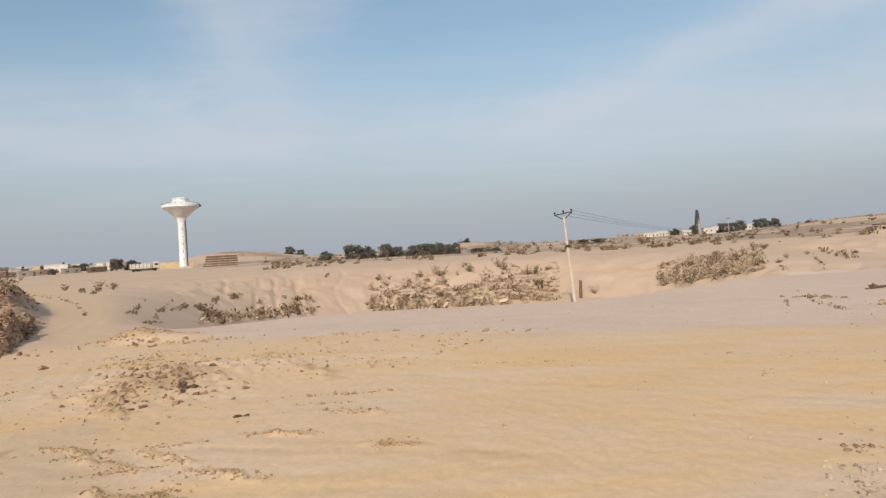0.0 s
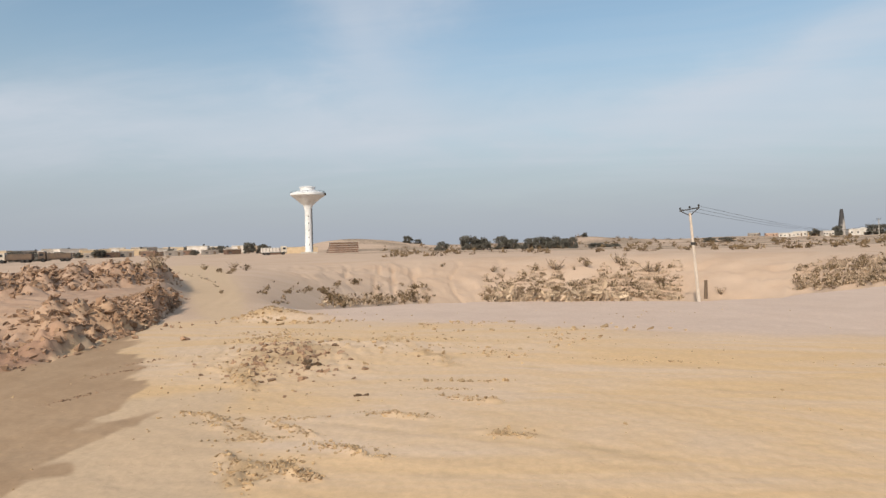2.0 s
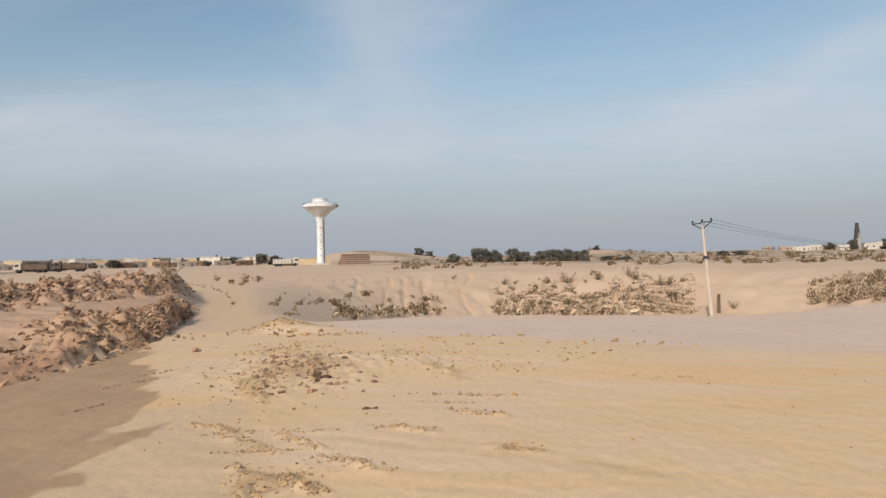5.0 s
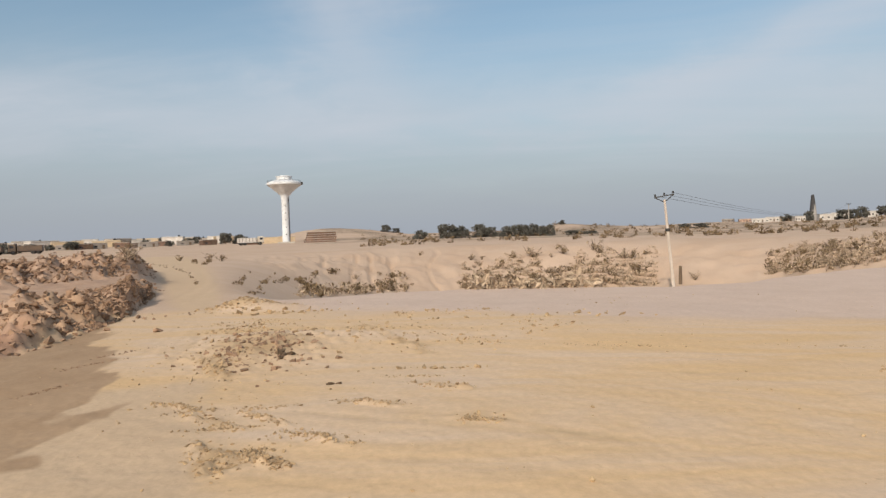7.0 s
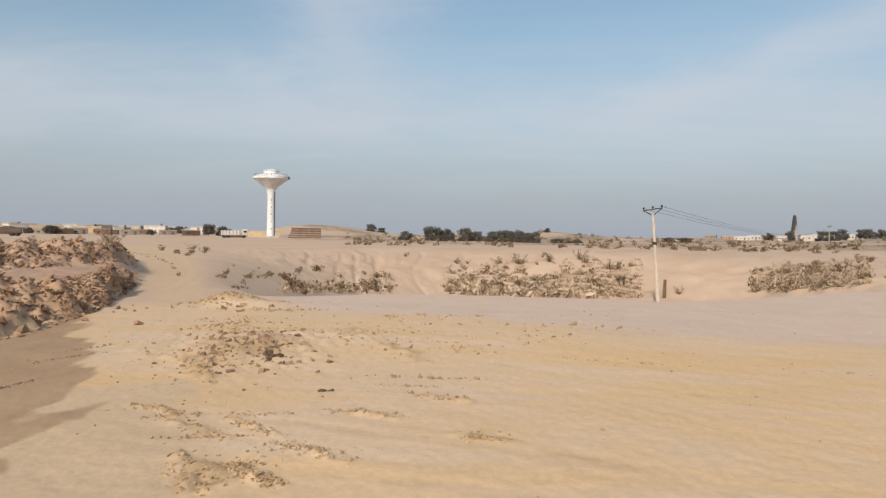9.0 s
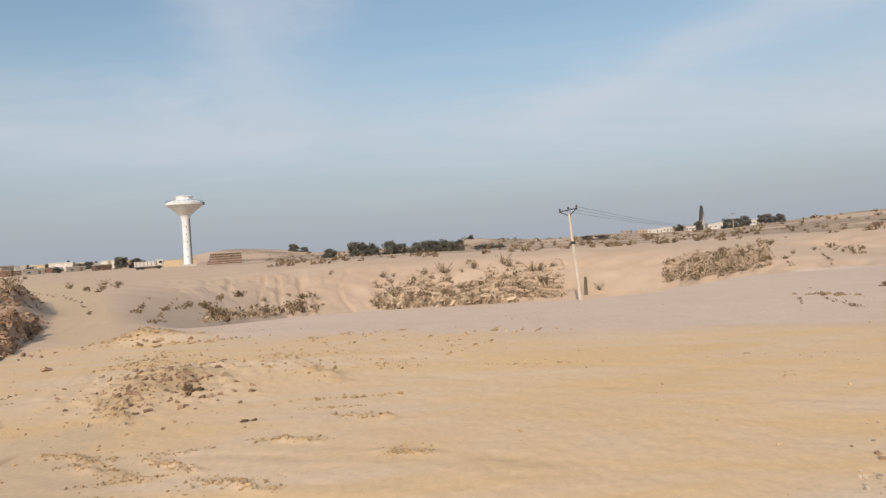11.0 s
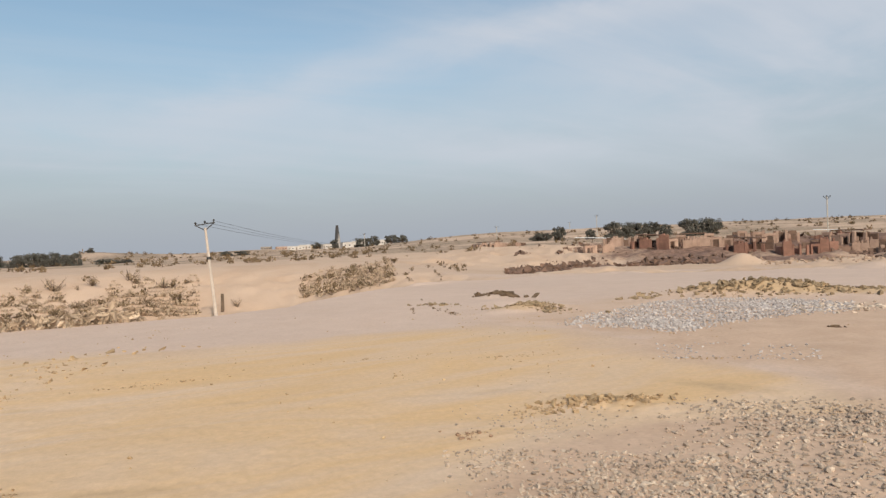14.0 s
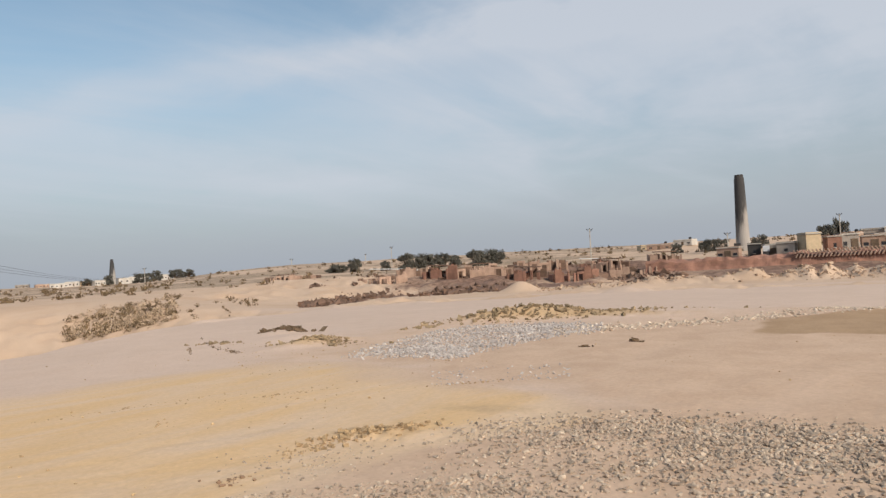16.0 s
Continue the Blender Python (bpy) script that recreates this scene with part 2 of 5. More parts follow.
def track(x, y, a0, r0, a1, r1, w):
    a, b = bearing(a0) * r0, bearing(a1) * r1
    ux, uy = b.x - a.x, b.y - a.y
    length = math.hypot(ux, uy)
    ux, uy = ux / length, uy / length
    s = (x - a.x) * ux + (y - a.y) * uy
    w = w * 0.6
    side = (x - a.x) * -uy + (y - a.y) * ux + 0.25 * w * fbm(s * 0.8, s * 0, 51, 2) + 0.35 * np.sin(s * 0.22)
    return np.exp(-(side / w) ** 4) * ss(-0.8, 0.8, s) * ss(length + 0.8, length - 0.8, s), s


def ground_z(x, y):
    return float(terrain(np.array([x]), np.array([y]))[0])


def at(az, r, up=0.0):
    """A place on the ground by bearing and distance from the standing point."""
    c = bearing(az) * r
    return Vector((c.x, c.y, ground_z(c.x, c.y) + up))


def on_slopes(az, el):
    """Where lines of sight at those bearings and elevations meet the land, as rows of x, y, z."""
    az, el = np.radians(np.asarray(az, float)), np.radians(np.asarray(el, float))
    rs = np.geomspace(12, 140, 170)
    x, y = np.outer(np.sin(az), rs), np.outer(np.cos(az), rs)
    above = terrain(x, y, False) > EYE + np.tan(el)[:, None] * rs[None]
    k = np.where(above.any(1), above.argmax(1), 160)
    x, y = np.sin(az) * rs[k], np.cos(az) * rs[k]
    return np.column_stack([x, y, terrain(x, y)])


def on_slope(az, el):
    return Vector(on_slopes([az], [el])[0])


def stand(az, r, turn=0.0, up=0.0):
    """A pose on the ground, facing the standing point, turned by some degrees."""
    p = at(az, r, up)
    return pose(p.x, p.y, p.z, 0, 0, -az + turn)


# ---- materials ----
def finish(n, colour, rough, height=None, strength=0.3, distance=0.02, metal=0.0):
    shader = n.put("ShaderNodeBsdfPrincipled", ("Base Color", colour), ("Roughness", rough), ("Metallic", metal), ("Specular IOR Level", 0.25))
    if height is not None:
        bump = n.put("ShaderNodeBump", ("Height", height), ("Strength", strength), ("Distance", distance))
        n.tree.links.new(bump.outputs[0], shader.inputs["Normal"])
    n.put("ShaderNodeOutputMaterial", ("Surface", shader.outputs[0]))


def surface(name, base, second=None, rough=0.85, grain=6.0, patch=0.8, bump=0.3, metal=0.0, vary=0.0, depth=0.02):
    """A worn surface: patches of a second colour, finer grain, and a bump."""
    m = bpy.data.materials.new(name)
    m.use_nodes = True
    n = Nodes(m.node_tree)
    where = n.put("ShaderNodeTexCoord").outputs["Object"]
    second = second or tuple(c * 0.72 for c in base)
    large = n.ramp(n.noise(where, patch, 5.0, 0.6, 0.4), 0.35, 0.7)
    small = n.noise(where, grain, 4.0, 0.65)
    colour = n.mix(large, rgb(*base), rgb(*second))
    colour = n.mix(1.0, colour, n.mix(small, rgb(0.72, 0.72, 0.72), rgb(1.2, 1.2, 1.2)), "MULTIPLY")
    if vary:
        spin = n.put("ShaderNodeObjectInfo").outputs["Random"]
        isle = n.put("ShaderNodeNewGeometry").outputs["Random Per Island"]
        both = n.math("FRACT", n.math("ADD", spin, isle))
        colour = n.mix(1.0, colour, n.mix(both, rgb(1 - vary, 1 - vary, 1 - vary), rgb(1 + vary, 1 + vary, 1 + vary)), "MULTIPLY")
    finish(n, colour, rough, small, bump, depth, metal)
    return m


def ground_material():
    m = bpy.data.materials.new("bare_earth")
    m.use_nodes = True
    n = Nodes(m.node_tree)
    where = n.put("ShaderNodeNewGeometry").outputs["Position"]
    att = {k: n.put("ShaderNodeAttribute", attribute_name=k).outputs["Fac"] for k in MASKS}
    wide = n.noise(where, 0.16, 5.0, 0.6, 0.5)
    mid = n.noise(where, 1.3, 5.0, 0.62, 0.3)
    grain = n.noise(where, 16.0, 4.0, 0.7)
    drag = n.noise(n.put("ShaderNodeMapping", ("Vector", where), ("Rotation", (0, 0, radians(-9))), ("Scale", (0.3, 1.2, 1))).outputs[0], 0.7, 6.0, 0.62, 1.2)
    dust = n.mix(n.ramp(wide, 0.35, 0.68), rgb(0.550, 0.405, 0.296), rgb(0.485, 0.345, 0.242))
    pink = n.mix(n.ramp(mid, 0.3, 0.75), rgb(0.570, 0.438, 0.352), rgb(0.535, 0.402, 0.316))
    yellow = n.mix(n.ramp(drag, 0.28, 0.74), rgb(0.605, 0.410, 0.222), rgb(0.598, 0.450, 0.322))
    pale = n.mix(mid, rgb(0.560, 0.412, 0.272), rgb(0.515, 0.368, 0.235))
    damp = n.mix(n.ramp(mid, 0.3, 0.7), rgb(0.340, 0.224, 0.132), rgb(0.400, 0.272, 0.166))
    red = n.mix(n.ramp(mid, 0.3, 0.7), rgb(0.36, 0.220, 0.145), rgb(0.30, 0.178, 0.115))
    kiln = n.mix(n.ramp(mid, 0.35, 0.65), rgb(0.130, 0.078, 0.058), rgb(0.255, 0.158, 0.114))
    grey = n.mix(n.ramp(mid, 0.3, 0.7), rgb(0.555, 0.400, 0.290), rgb(0.490, 0.345, 0.242))
    rut = n.mix(n.ramp(mid, 0.3, 0.7), rgb(0.43, 0.295, 0.165), rgb(0.49, 0.35, 0.215))
    scrub = n.mix(n.ramp(n.noise(where, 0.35, 6.0, 0.7), 0.42, 0.60), rgb(0.40, 0.295, 0.205), rgb(0.195, 0.145, 0.098))
    colour = dust
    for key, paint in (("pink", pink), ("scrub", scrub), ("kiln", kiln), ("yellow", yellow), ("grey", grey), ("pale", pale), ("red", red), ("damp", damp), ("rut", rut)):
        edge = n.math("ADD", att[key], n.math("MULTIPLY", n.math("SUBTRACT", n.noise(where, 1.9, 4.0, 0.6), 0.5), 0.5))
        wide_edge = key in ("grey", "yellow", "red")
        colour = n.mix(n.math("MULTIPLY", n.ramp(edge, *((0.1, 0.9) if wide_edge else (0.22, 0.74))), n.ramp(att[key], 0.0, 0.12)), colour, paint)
    speck = n.put("ShaderNodeTexVoronoi", ("Vector", where), ("Scale", 7.0), ("Randomness", 1.0)).outputs["Distance"]
    bits = n.math("MULTIPLY", n.math("SUBTRACT", 1.0, n.ramp(speck, 0.05, 0.16)), n.ramp(n.noise(where, 0.7, 3.0), 0.52, 0.68))
    colour = n.mix(n.math("MULTIPLY", bits, 0.35), colour, rgb(0.27, 0.2, 0.13))
    colour = n.mix(1.0, colour, n.mix(grain, rgb(0.78, 0.78, 0.78), rgb(1.20, 1.20, 1.20)), "MULTIPLY")
    colour = n.mix(1.0, colour, n.mix(wide, rgb(0.92, 0.92, 0.92), rgb(1.08, 1.08, 1.08)), "MULTIPLY")
    height = n.math("ADD", n.math("MULTIPLY", mid, 0.5), n.math("ADD", n.math("MULTIPLY", grain, 0.3), n.math("MULTIPLY", bits, 0.35)))
    finish(n, colour, 0.95, height, 0.45, 0.03)
    return m


MASKS = ("rut", "pink", "scrub", "kiln", "yellow", "grey", "pale", "red", "damp")


def ground_masks(x, y):
    az, r = polar(x, y)
    wob = fbm(x * 0.25, y * 0.25, 61, 4)
    fine = fbm(x * 0.9, y * 0.9, 62, 4)
    east = ss(20, 37, az)
    edge = np.interp(az, [-60, -30, -21.6, -15, -5, 8, 17, 26, 34, 41, 50, 58, 70, 110], [17, 17, 15.0, 13.6, 12.3, 11.6, 11.3, 12.1, 12.9, 12.0, 9.3, 7.8, 6.5, 6])
    hollow, face = bank_zone(az, r)
    out = {}
    out["yellow"] = ss(edge + 1.4, edge - 1.4, r + wob * 1.8) * ss(-48, -33, az + fine * 2)
    limit = np.interp(r, [4, 5, 6, 6.8, 8, 9.4, 12, 15], [26, 32, 40, 60, 58, 50, 42, 40])
    inside = ss(limit + 9, limit - 9, az + wob * 10 + fine * 5)
    out["yellow"] *= inside
    out["pink"] = ss(edge - 0.5, edge + 1.0, r) * ss(-31, -14, az + wob * 6) * np.maximum(ss(34, 24, r), ss(75, 45, r) * ss(18, 30, az)) * (1 - 0.8 * face)
    out["grey"] = (1 - inside) * ss(24, 12, r + wob * 2)
    out["pale"] = 0.9 * ss(8.4, 7.4, r + fine * 0.5) * ss(-22, -36, az + fine * 7 + wob * 4) + 1.0 * np.exp(-((az + 28.6 + 0.04 * (r - 20)) / 2.3) ** 2) * ss(12, 20, r) * ss(95, 75, r)
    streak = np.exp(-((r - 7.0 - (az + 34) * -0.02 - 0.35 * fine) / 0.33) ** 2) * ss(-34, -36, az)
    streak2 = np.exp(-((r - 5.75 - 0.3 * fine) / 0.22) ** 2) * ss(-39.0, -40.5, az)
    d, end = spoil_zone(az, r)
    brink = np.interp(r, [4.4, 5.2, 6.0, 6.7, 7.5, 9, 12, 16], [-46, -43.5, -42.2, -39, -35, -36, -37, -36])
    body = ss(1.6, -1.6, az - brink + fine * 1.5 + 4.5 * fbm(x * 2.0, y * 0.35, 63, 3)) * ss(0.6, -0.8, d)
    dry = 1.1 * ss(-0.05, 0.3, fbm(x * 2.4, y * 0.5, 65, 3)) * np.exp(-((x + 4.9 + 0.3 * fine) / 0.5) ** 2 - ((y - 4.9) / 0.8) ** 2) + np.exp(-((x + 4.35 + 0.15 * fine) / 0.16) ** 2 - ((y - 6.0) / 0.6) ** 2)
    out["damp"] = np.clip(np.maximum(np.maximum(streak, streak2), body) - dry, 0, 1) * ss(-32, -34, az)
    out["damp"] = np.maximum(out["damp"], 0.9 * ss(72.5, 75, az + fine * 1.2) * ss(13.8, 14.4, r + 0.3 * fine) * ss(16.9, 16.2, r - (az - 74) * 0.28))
    out["rut"] = sum(0.42 * track(x, y, *t[:5])[0] for t in TRACKS) * (0.5 + 0.6 * fine)
    out["rut"] += 0.5 * sum(ridge(x, y, q[0], q[1], q[2], q[3], q[4] * 1.5) for q in RIDGES)
    out["rut"] += 0.9 * lump(x, y, 54.8, 18.8, 2.0, 0.6) + 0.8 * lump(x, y, 61, 18.6, 2.6, 0.5, 10) + 0.8 * lump(x, y, 37.6, 15.6, 1.1, 0.45, -30)
    out["rut"] += 0.75 * lump(x, y, -23.6, 9.6, 0.9, 1.3) + 0.8 * lump(x, y, -24.6, 15.9, 1.0, 0.6) + 0.8 * lump(x, y, 43.6, 6.75, 0.6, 0.22, 20)
    out["rut"] += 0.9 * lump(x, y, 52.5, 7.7, 0.9, 0.3, 20) * (0.7 + 0.6 * fine)
    out["red"] = ss(-39, -44, az + fine * 2) * ss(-1.8, -0.4, d) * ss(1.8, 0.8, d) + end * 0.55 * ss(-0.3, 0.6, d) * ss(17, 13, d)
    out["kiln"] = east * ss(77, 81, r + wob * 3) * ss(165, 112, r) * (0.72 + 0.6 * fbm(x * 0.13, y * 0.13, 66, 4)) * ss(112, 95, az) * ss(37, 47, az)
    out["scrub"] = ss(96, 150, r) * (0.52 + 0.75 * fbm(x * 0.045, y * 0.045, 64, 5)) * np.maximum(ss(-24, -17, az) * ss(72, 60, az), 0.45) * (1 - 0.8 * out["kiln"])
    # plain dust under the standing point and behind it
    seen = ss(2.0, 4.0, r + 0.5 * wob) * ss(-112, -84, az) * ss(132, 104, az)
    return {k: np.clip(v, 0, 1) * seen for k, v in out.items()}


def build_ground():
    """One sheet to the horizon, closer knit near the standing point."""
    rings = np.concatenate([[0.25, 0.6, 1.0, 1.5, 2.0, 2.5], np.geomspace(2.9, 30, 320), np.geomspace(30.6, 140, 170), np.geomspace(143, 4600, 90)])
    az = np.radians(np.concatenate([np.arange(-62, 94, 0.2), np.arange(94, 298, 3.0)]))
    nr, na = len(rings), len(az)
    x, y = np.outer(rings, np.sin(az)).ravel(), np.outer(rings, np.cos(az)).ravel()
    z = terrain(x, y)
    verts = np.column_stack([x, y, z])
    verts = np.vstack([verts, [[0, 0, float(z[:na].mean())]]])
    i, j = np.meshgrid(np.arange(nr - 1), np.arange(na), indexing="ij")
    k = (j + 1) % na
    quads = np.stack([i * na + j, (i + 1) * na + j, (i + 1) * na + k, i * na + k], -1).reshape(-1, 4)
    quads = quads[:, ::-1]
    faces = quads.tolist() + [(nr * na, (b + 1) % na, b) for b in range(na)]
    me = bpy.data.meshes.new("ground")
    me.from_pydata(verts.tolist(), [], faces)
    for key, value in ground_masks(np.append(x, 0), np.append(y, 0)).items():
        me.attributes.new(key, "FLOAT", "POINT").data.foreach_set("value", value.astype(np.float32))
    me.polygons.foreach_set("use_smooth", np.ones(len(me.polygons), bool))
    me.materials.append(ground_material())
    me.update()
    ob = new("ground", me)
    return tagged(ob, "bare sandy earth, graded, rutted and cut by a ravine", "ground", kind="structure")


# ---- building blocks ----
def part(name, bm, material, parent, label="", smooth=False):
    me = bpy.data.meshes.new(name)
    if isinstance(bm, bmesh.types.BMesh):
        bmesh.ops.recalc_face_normals(bm, faces=bm.faces)
        bm.to_mesh(me)
        bm.free()
    else:
        me.from_pydata(*bm)
        me.update()
    if smooth:
        me.polygons.foreach_set("use_smooth", np.ones(len(me.polygons), bool))
    me.materials.append(material)
    ob = new(name, me)
    ob.parent = parent
    if label:
        tagged(ob, label)
    return ob


def thing(name, m, label, category, group="", kind=""):
    ob = new(name)
    ob.empty_display_size = 0.2
    ob.matrix_basis = m
    return tagged(ob, label, category, group, kind)


def box(bm, x, y, z, sx, sy, sz, bevel=0.0, turn=0.0, lean=0.0, taper=1.0):
    """A block whose foot centre is at x, y, z."""
    made = bmesh.ops.create_cube(bm, size=1.0)["verts"]
    for v in made:
        t = taper if v.co.z > 0 else 1.0
        v.co = Vector((v.co.x * sx * t, v.co.y * sy * t, (v.co.z + 0.5) * sz))
    if bevel:
        edges = list({e for v in made for e in v.link_edges})
        made = list({v for f in bmesh.ops.bevel(bm, geom=edges, offset=bevel, segments=1, affect="EDGES")["faces"] for v in f.verts} | {v for v in made if v.is_valid})
    m = Matrix.Translation((x, y, z)) @ Matrix.Rotation(radians(turn), 4, "Z") @ Matrix.Rotation(radians(lean), 4, "Y")
    bmesh.ops.transform(bm, matrix=m, verts=made)
    return bm


def lathe(bm, outline, sides=24, x=0.0, y=0.0):
    """A turned solid from (radius, height) pairs."""
    rings = []
    for rad, h in outline:
        rings.append([bm.verts.new((x + rad * math.cos(2 * math.pi * k / sides), y + rad * math.sin(2 * math.pi * k / sides), h)) for k in range(sides)])
    for a, b in zip(rings, rings[1:]):
        for k in range(sides):
            bm.faces.new((a[k], a[(k + 1) % sides], b[(k + 1) % sides], b[k]))
    bm.faces.new(rings[0][::-1])
    bm.faces.new(rings[-1])
    return bm


def rod(bm, a, b, ra, rb=None, sides=6):
    """A tapered rod between two points."""
    a, b = Vector(a), Vector(b)
    rb = ra if rb is None else rb
    q = (b - a).to_track_quat("Z", "Y")
    lo, hi = [], []
    for k in range(sides):
        d = q @ Vector((math.cos(2 * math.pi * k / sides), math.sin(2 * math.pi * k / sides), 0))
        lo.append(bm.verts.new(a + d * ra))
        hi.append(bm.verts.new(b + d * rb))
    for k in range(sides):
        bm.faces.new((lo[k], lo[(k + 1) % sides], hi[(k + 1) % sides], hi[k]))
    bm.faces.new(lo[::-1])
    bm.faces.new(hi)
    return bm


def fresh():
    return bmesh.new()


PLASTER = surface("white_plaster", (0.77, 0.78, 0.79), (0.64, 0.64, 0.63), 0.8, 1.2, 0.25, 0.15)
DARK = surface("dark_opening", (0.035, 0.032, 0.03), None, 0.6, 3.0, 0.8, 0.1)
POLE = surface("pale_concrete", (0.60, 0.52, 0.44), (0.50, 0.42, 0.35), 0.85, 5.0, 0.6, 0.25)
CONCRETE = surface("concrete", (0.50, 0.46, 0.40), (0.38, 0.34, 0.29), 0.85, 5.0, 0.6, 0.25)
IRON = surface("weathered_iron", (0.05, 0.055, 0.06), (0.08, 0.07, 0.06), 0.55, 9.0, 1.5, 0.2, 0.6)
SOOT = surface("sooty_brick", (0.065, 0.06, 0.058), (0.045, 0.042, 0.042), 0.9, 2.5, 0.5, 0.4)

build_ground()


def water_tower():
    t = thing("water_tower", stand(-21.2, 250), "tall white concrete water tower with a funnel-shaped tank", "water tower")
    part("footing", box(fresh(), 0, 0, -0.4, 6.0, 6.0, 0.9, 0.1), CONCRETE, t)
    shaft = part("shaft", lathe(fresh(), [(1.36, 0.3), (1.30, 8), (1.26, 15.4), (1.34, 16.2), (1.62, 17.2), (1.95, 17.9)], 16), PLASTER, t)
    for k in range(5):
        part("slit_window", box(fresh(), 0.12, -1.33, 3.0 + k * 2.6, 0.26, 0.14, 0.45, 0.03), DARK, shaft)
    part("tank", lathe(fresh(), [(1.9, 17.7), (3.2, 18.9), (4.7, 20.2), (6.15, 21.2), (6.3, 21.35), (6.3, 22.05), (6.0, 22.2)], 32), PLASTER, t, "inverted cone of white concrete")
    part("roof", lathe(fresh(), [(5.95, 22.18), (4.4, 22.75), (2.9, 23.2)], 32), PLASTER, t)
    part("roof_room", lathe(fresh(), [(2.75, 23.1), (2.75, 24.2), (2.95, 24.22), (2.95, 24.45), (1.4, 24.75)], 12), PLASTER, t)
    g = fresh()
    for k in range(24):
        a = 2 * math.pi * k / 24
        rod(g, (6.1 * math.cos(a), 6.1 * math.sin(a), 22.1), (6.1 * math.cos(a), 6.1 * math.sin(a), 22.8), 0.035, None, 4)
        b = 2 * math.pi * (k + 1) / 24
        rod(g, (6.1 * math.cos(a), 6.1 * math.sin(a), 22.8), (6.1 * math.cos(b), 6.1 * math.sin(b), 22.8), 0.03, None, 4)
    part("railing", g, IRON, t, "thin iron railing")
    # dark box at the tank's right end, dark rod up the shaft's right edge
    part("pump_box", box(fresh(), 6.2, -1.0, 21.3, 1.0, 1.2, 0.9, 0.08), IRON, t, "dark iron box under the rim")
    p = fresh()
    rod(p, (1.38, -0.5, 0.3), (1.38, -0.5, 17.4), 0.13)
    part("riser_pipe", p, IRON, t, "dark rod up the right edge of the shaft")
    return t


water_tower()


def stained_shaded_brick(name, height):
    """Lime-washed brick with soot running down from the mouth, and the left side's shade painted in."""
    m = bpy.data.materials.new(name)
    m.use_nodes = True
    n = Nodes(m.node_tree)
    where = n.put("ShaderNodeTexCoord").outputs["Object"]
    z = n.put("ShaderNodeSeparateXYZ", (0, where)).outputs[2]
    drip = n.noise(n.put("ShaderNodeMapping", ("Vector", where), ("Scale", (1.0, 1.0, 0.18))).outputs[0], 0.9, 5.0, 0.6, 0.5)
    # soot by height; the x term darkens the left flank as its shade
    soot_shade = n.ramp(n.math("ADD", n.math("SUBTRACT", n.math("DIVIDE", z, height), n.math("MULTIPLY", n.put("ShaderNodeSeparateXYZ", (0, where)).outputs[0], 0.11)), n.math("MULTIPLY", n.math("SUBTRACT", drip, 0.5), 0.7)), 0.22, 0.58)
    small = n.noise(where, 3.0, 4.0, 0.65)
    pale = n.mix(drip, rgb(0.30, 0.27, 0.245), rgb(0.44, 0.41, 0.375))
    colour = n.mix(soot_shade, pale, n.mix(small, rgb(0.04, 0.04, 0.042), rgb(0.085, 0.08, 0.078)))
    finish(n, colour, 0.92, small, 0.4, 0.03)
    return m


def chimney(az, r, height, foot, top, label):
    t = thing("kiln_chimney", stand(az, r, 0, -0.5), label, "chimney")
    k = [0.5 * (foot + (top - foot) * s) for s in (0.0, 0.3, 0.62, 0.97)]
    brick = stained_shaded_brick("stained_shaded_brick", height)
    part("shaft", lathe(fresh(), [(k[0] * 1.04, 0), (k[0], 1.5), (k[1], height * 0.3), (k[2], height * 0.62), (k[3], height * 0.955)], 24), brick, t, "grey lime-washed brick, black towards the top")
    part("mouth", lathe(fresh(), [(k[3] * 0.98, height * 0.955), (k[3] * 0.9, height * 0.97), (k[3] * 0.84, height)], 24), SOOT, t, "sooty broken mouth")
    b = fresh()
    box(b, -0.4 * foot, -0.5 * foot, 0.2, 1.8, 1.6, 2.6, 0.05)
    part("flue_box", b, SOOT, t, "dark brick flue box")
    return t


chimney(72.3, 215, 23.0, 4.0, 2.7, "tall brick kiln chimney, black with soot at the top")
chimney(21.3, 600, 20.5, 6.4, 2.2, "distant brick kiln chimney, dark at the top")


def power_pole():
    """A leaning concrete pole in the ravine, with a V-shaped iron arm."""
    p = at(11.4, 58)
    t = thing("utility_pole", pose(p.x, p.y, p.z - 0.1, 0, 0, -11.4), "leaning concrete power pole with a V-shaped iron crossarm", "utility pole")
    lean, h = -0.075, EYE + 58 * math.tan(radians(2.15)) - p.z + 0.1
    base_x, head_x = 0.0, lean * h
    part("pole", rod(fresh(), (base_x, 0, 0), (head_x, 0, h), 0.15, 0.10, 10), POLE, t)
    g = fresh()
    for s in (-0.78, 0.72):
        rod(g, (head_x, 0, h - 0.22), (head_x + s, 0, h + 0.30 + s * 0.14), 0.045)
    rod(g, (head_x - 0.82, 0, h + 0.18), (head_x + 0.76, 0, h + 0.42), 0.05)
    part("crossarm", g, IRON, t, "dark iron V-shaped crossarm")
    for s in (-0.74, -0.02, 0.68):
        z0 = h + 0.30 + s * 0.15
        part("insulator", lathe(fresh(), [(0.03, z0), (0.04, z0 + 0.1), (0.085, z0 + 0.13), (0.085, z0 + 0.2), (0.05, z0 + 0.28)], 8, head_x + s, 0), IRON, t, "dark pin insulator")
    part("collar", lathe(fresh(), [(0.17, h * 0.72), (0.19, h * 0.725), (0.19, h * 0.74), (0.17, h * 0.745)], 10, head_x * 0.73, 0), IRON, t)
    return t


power_pole()


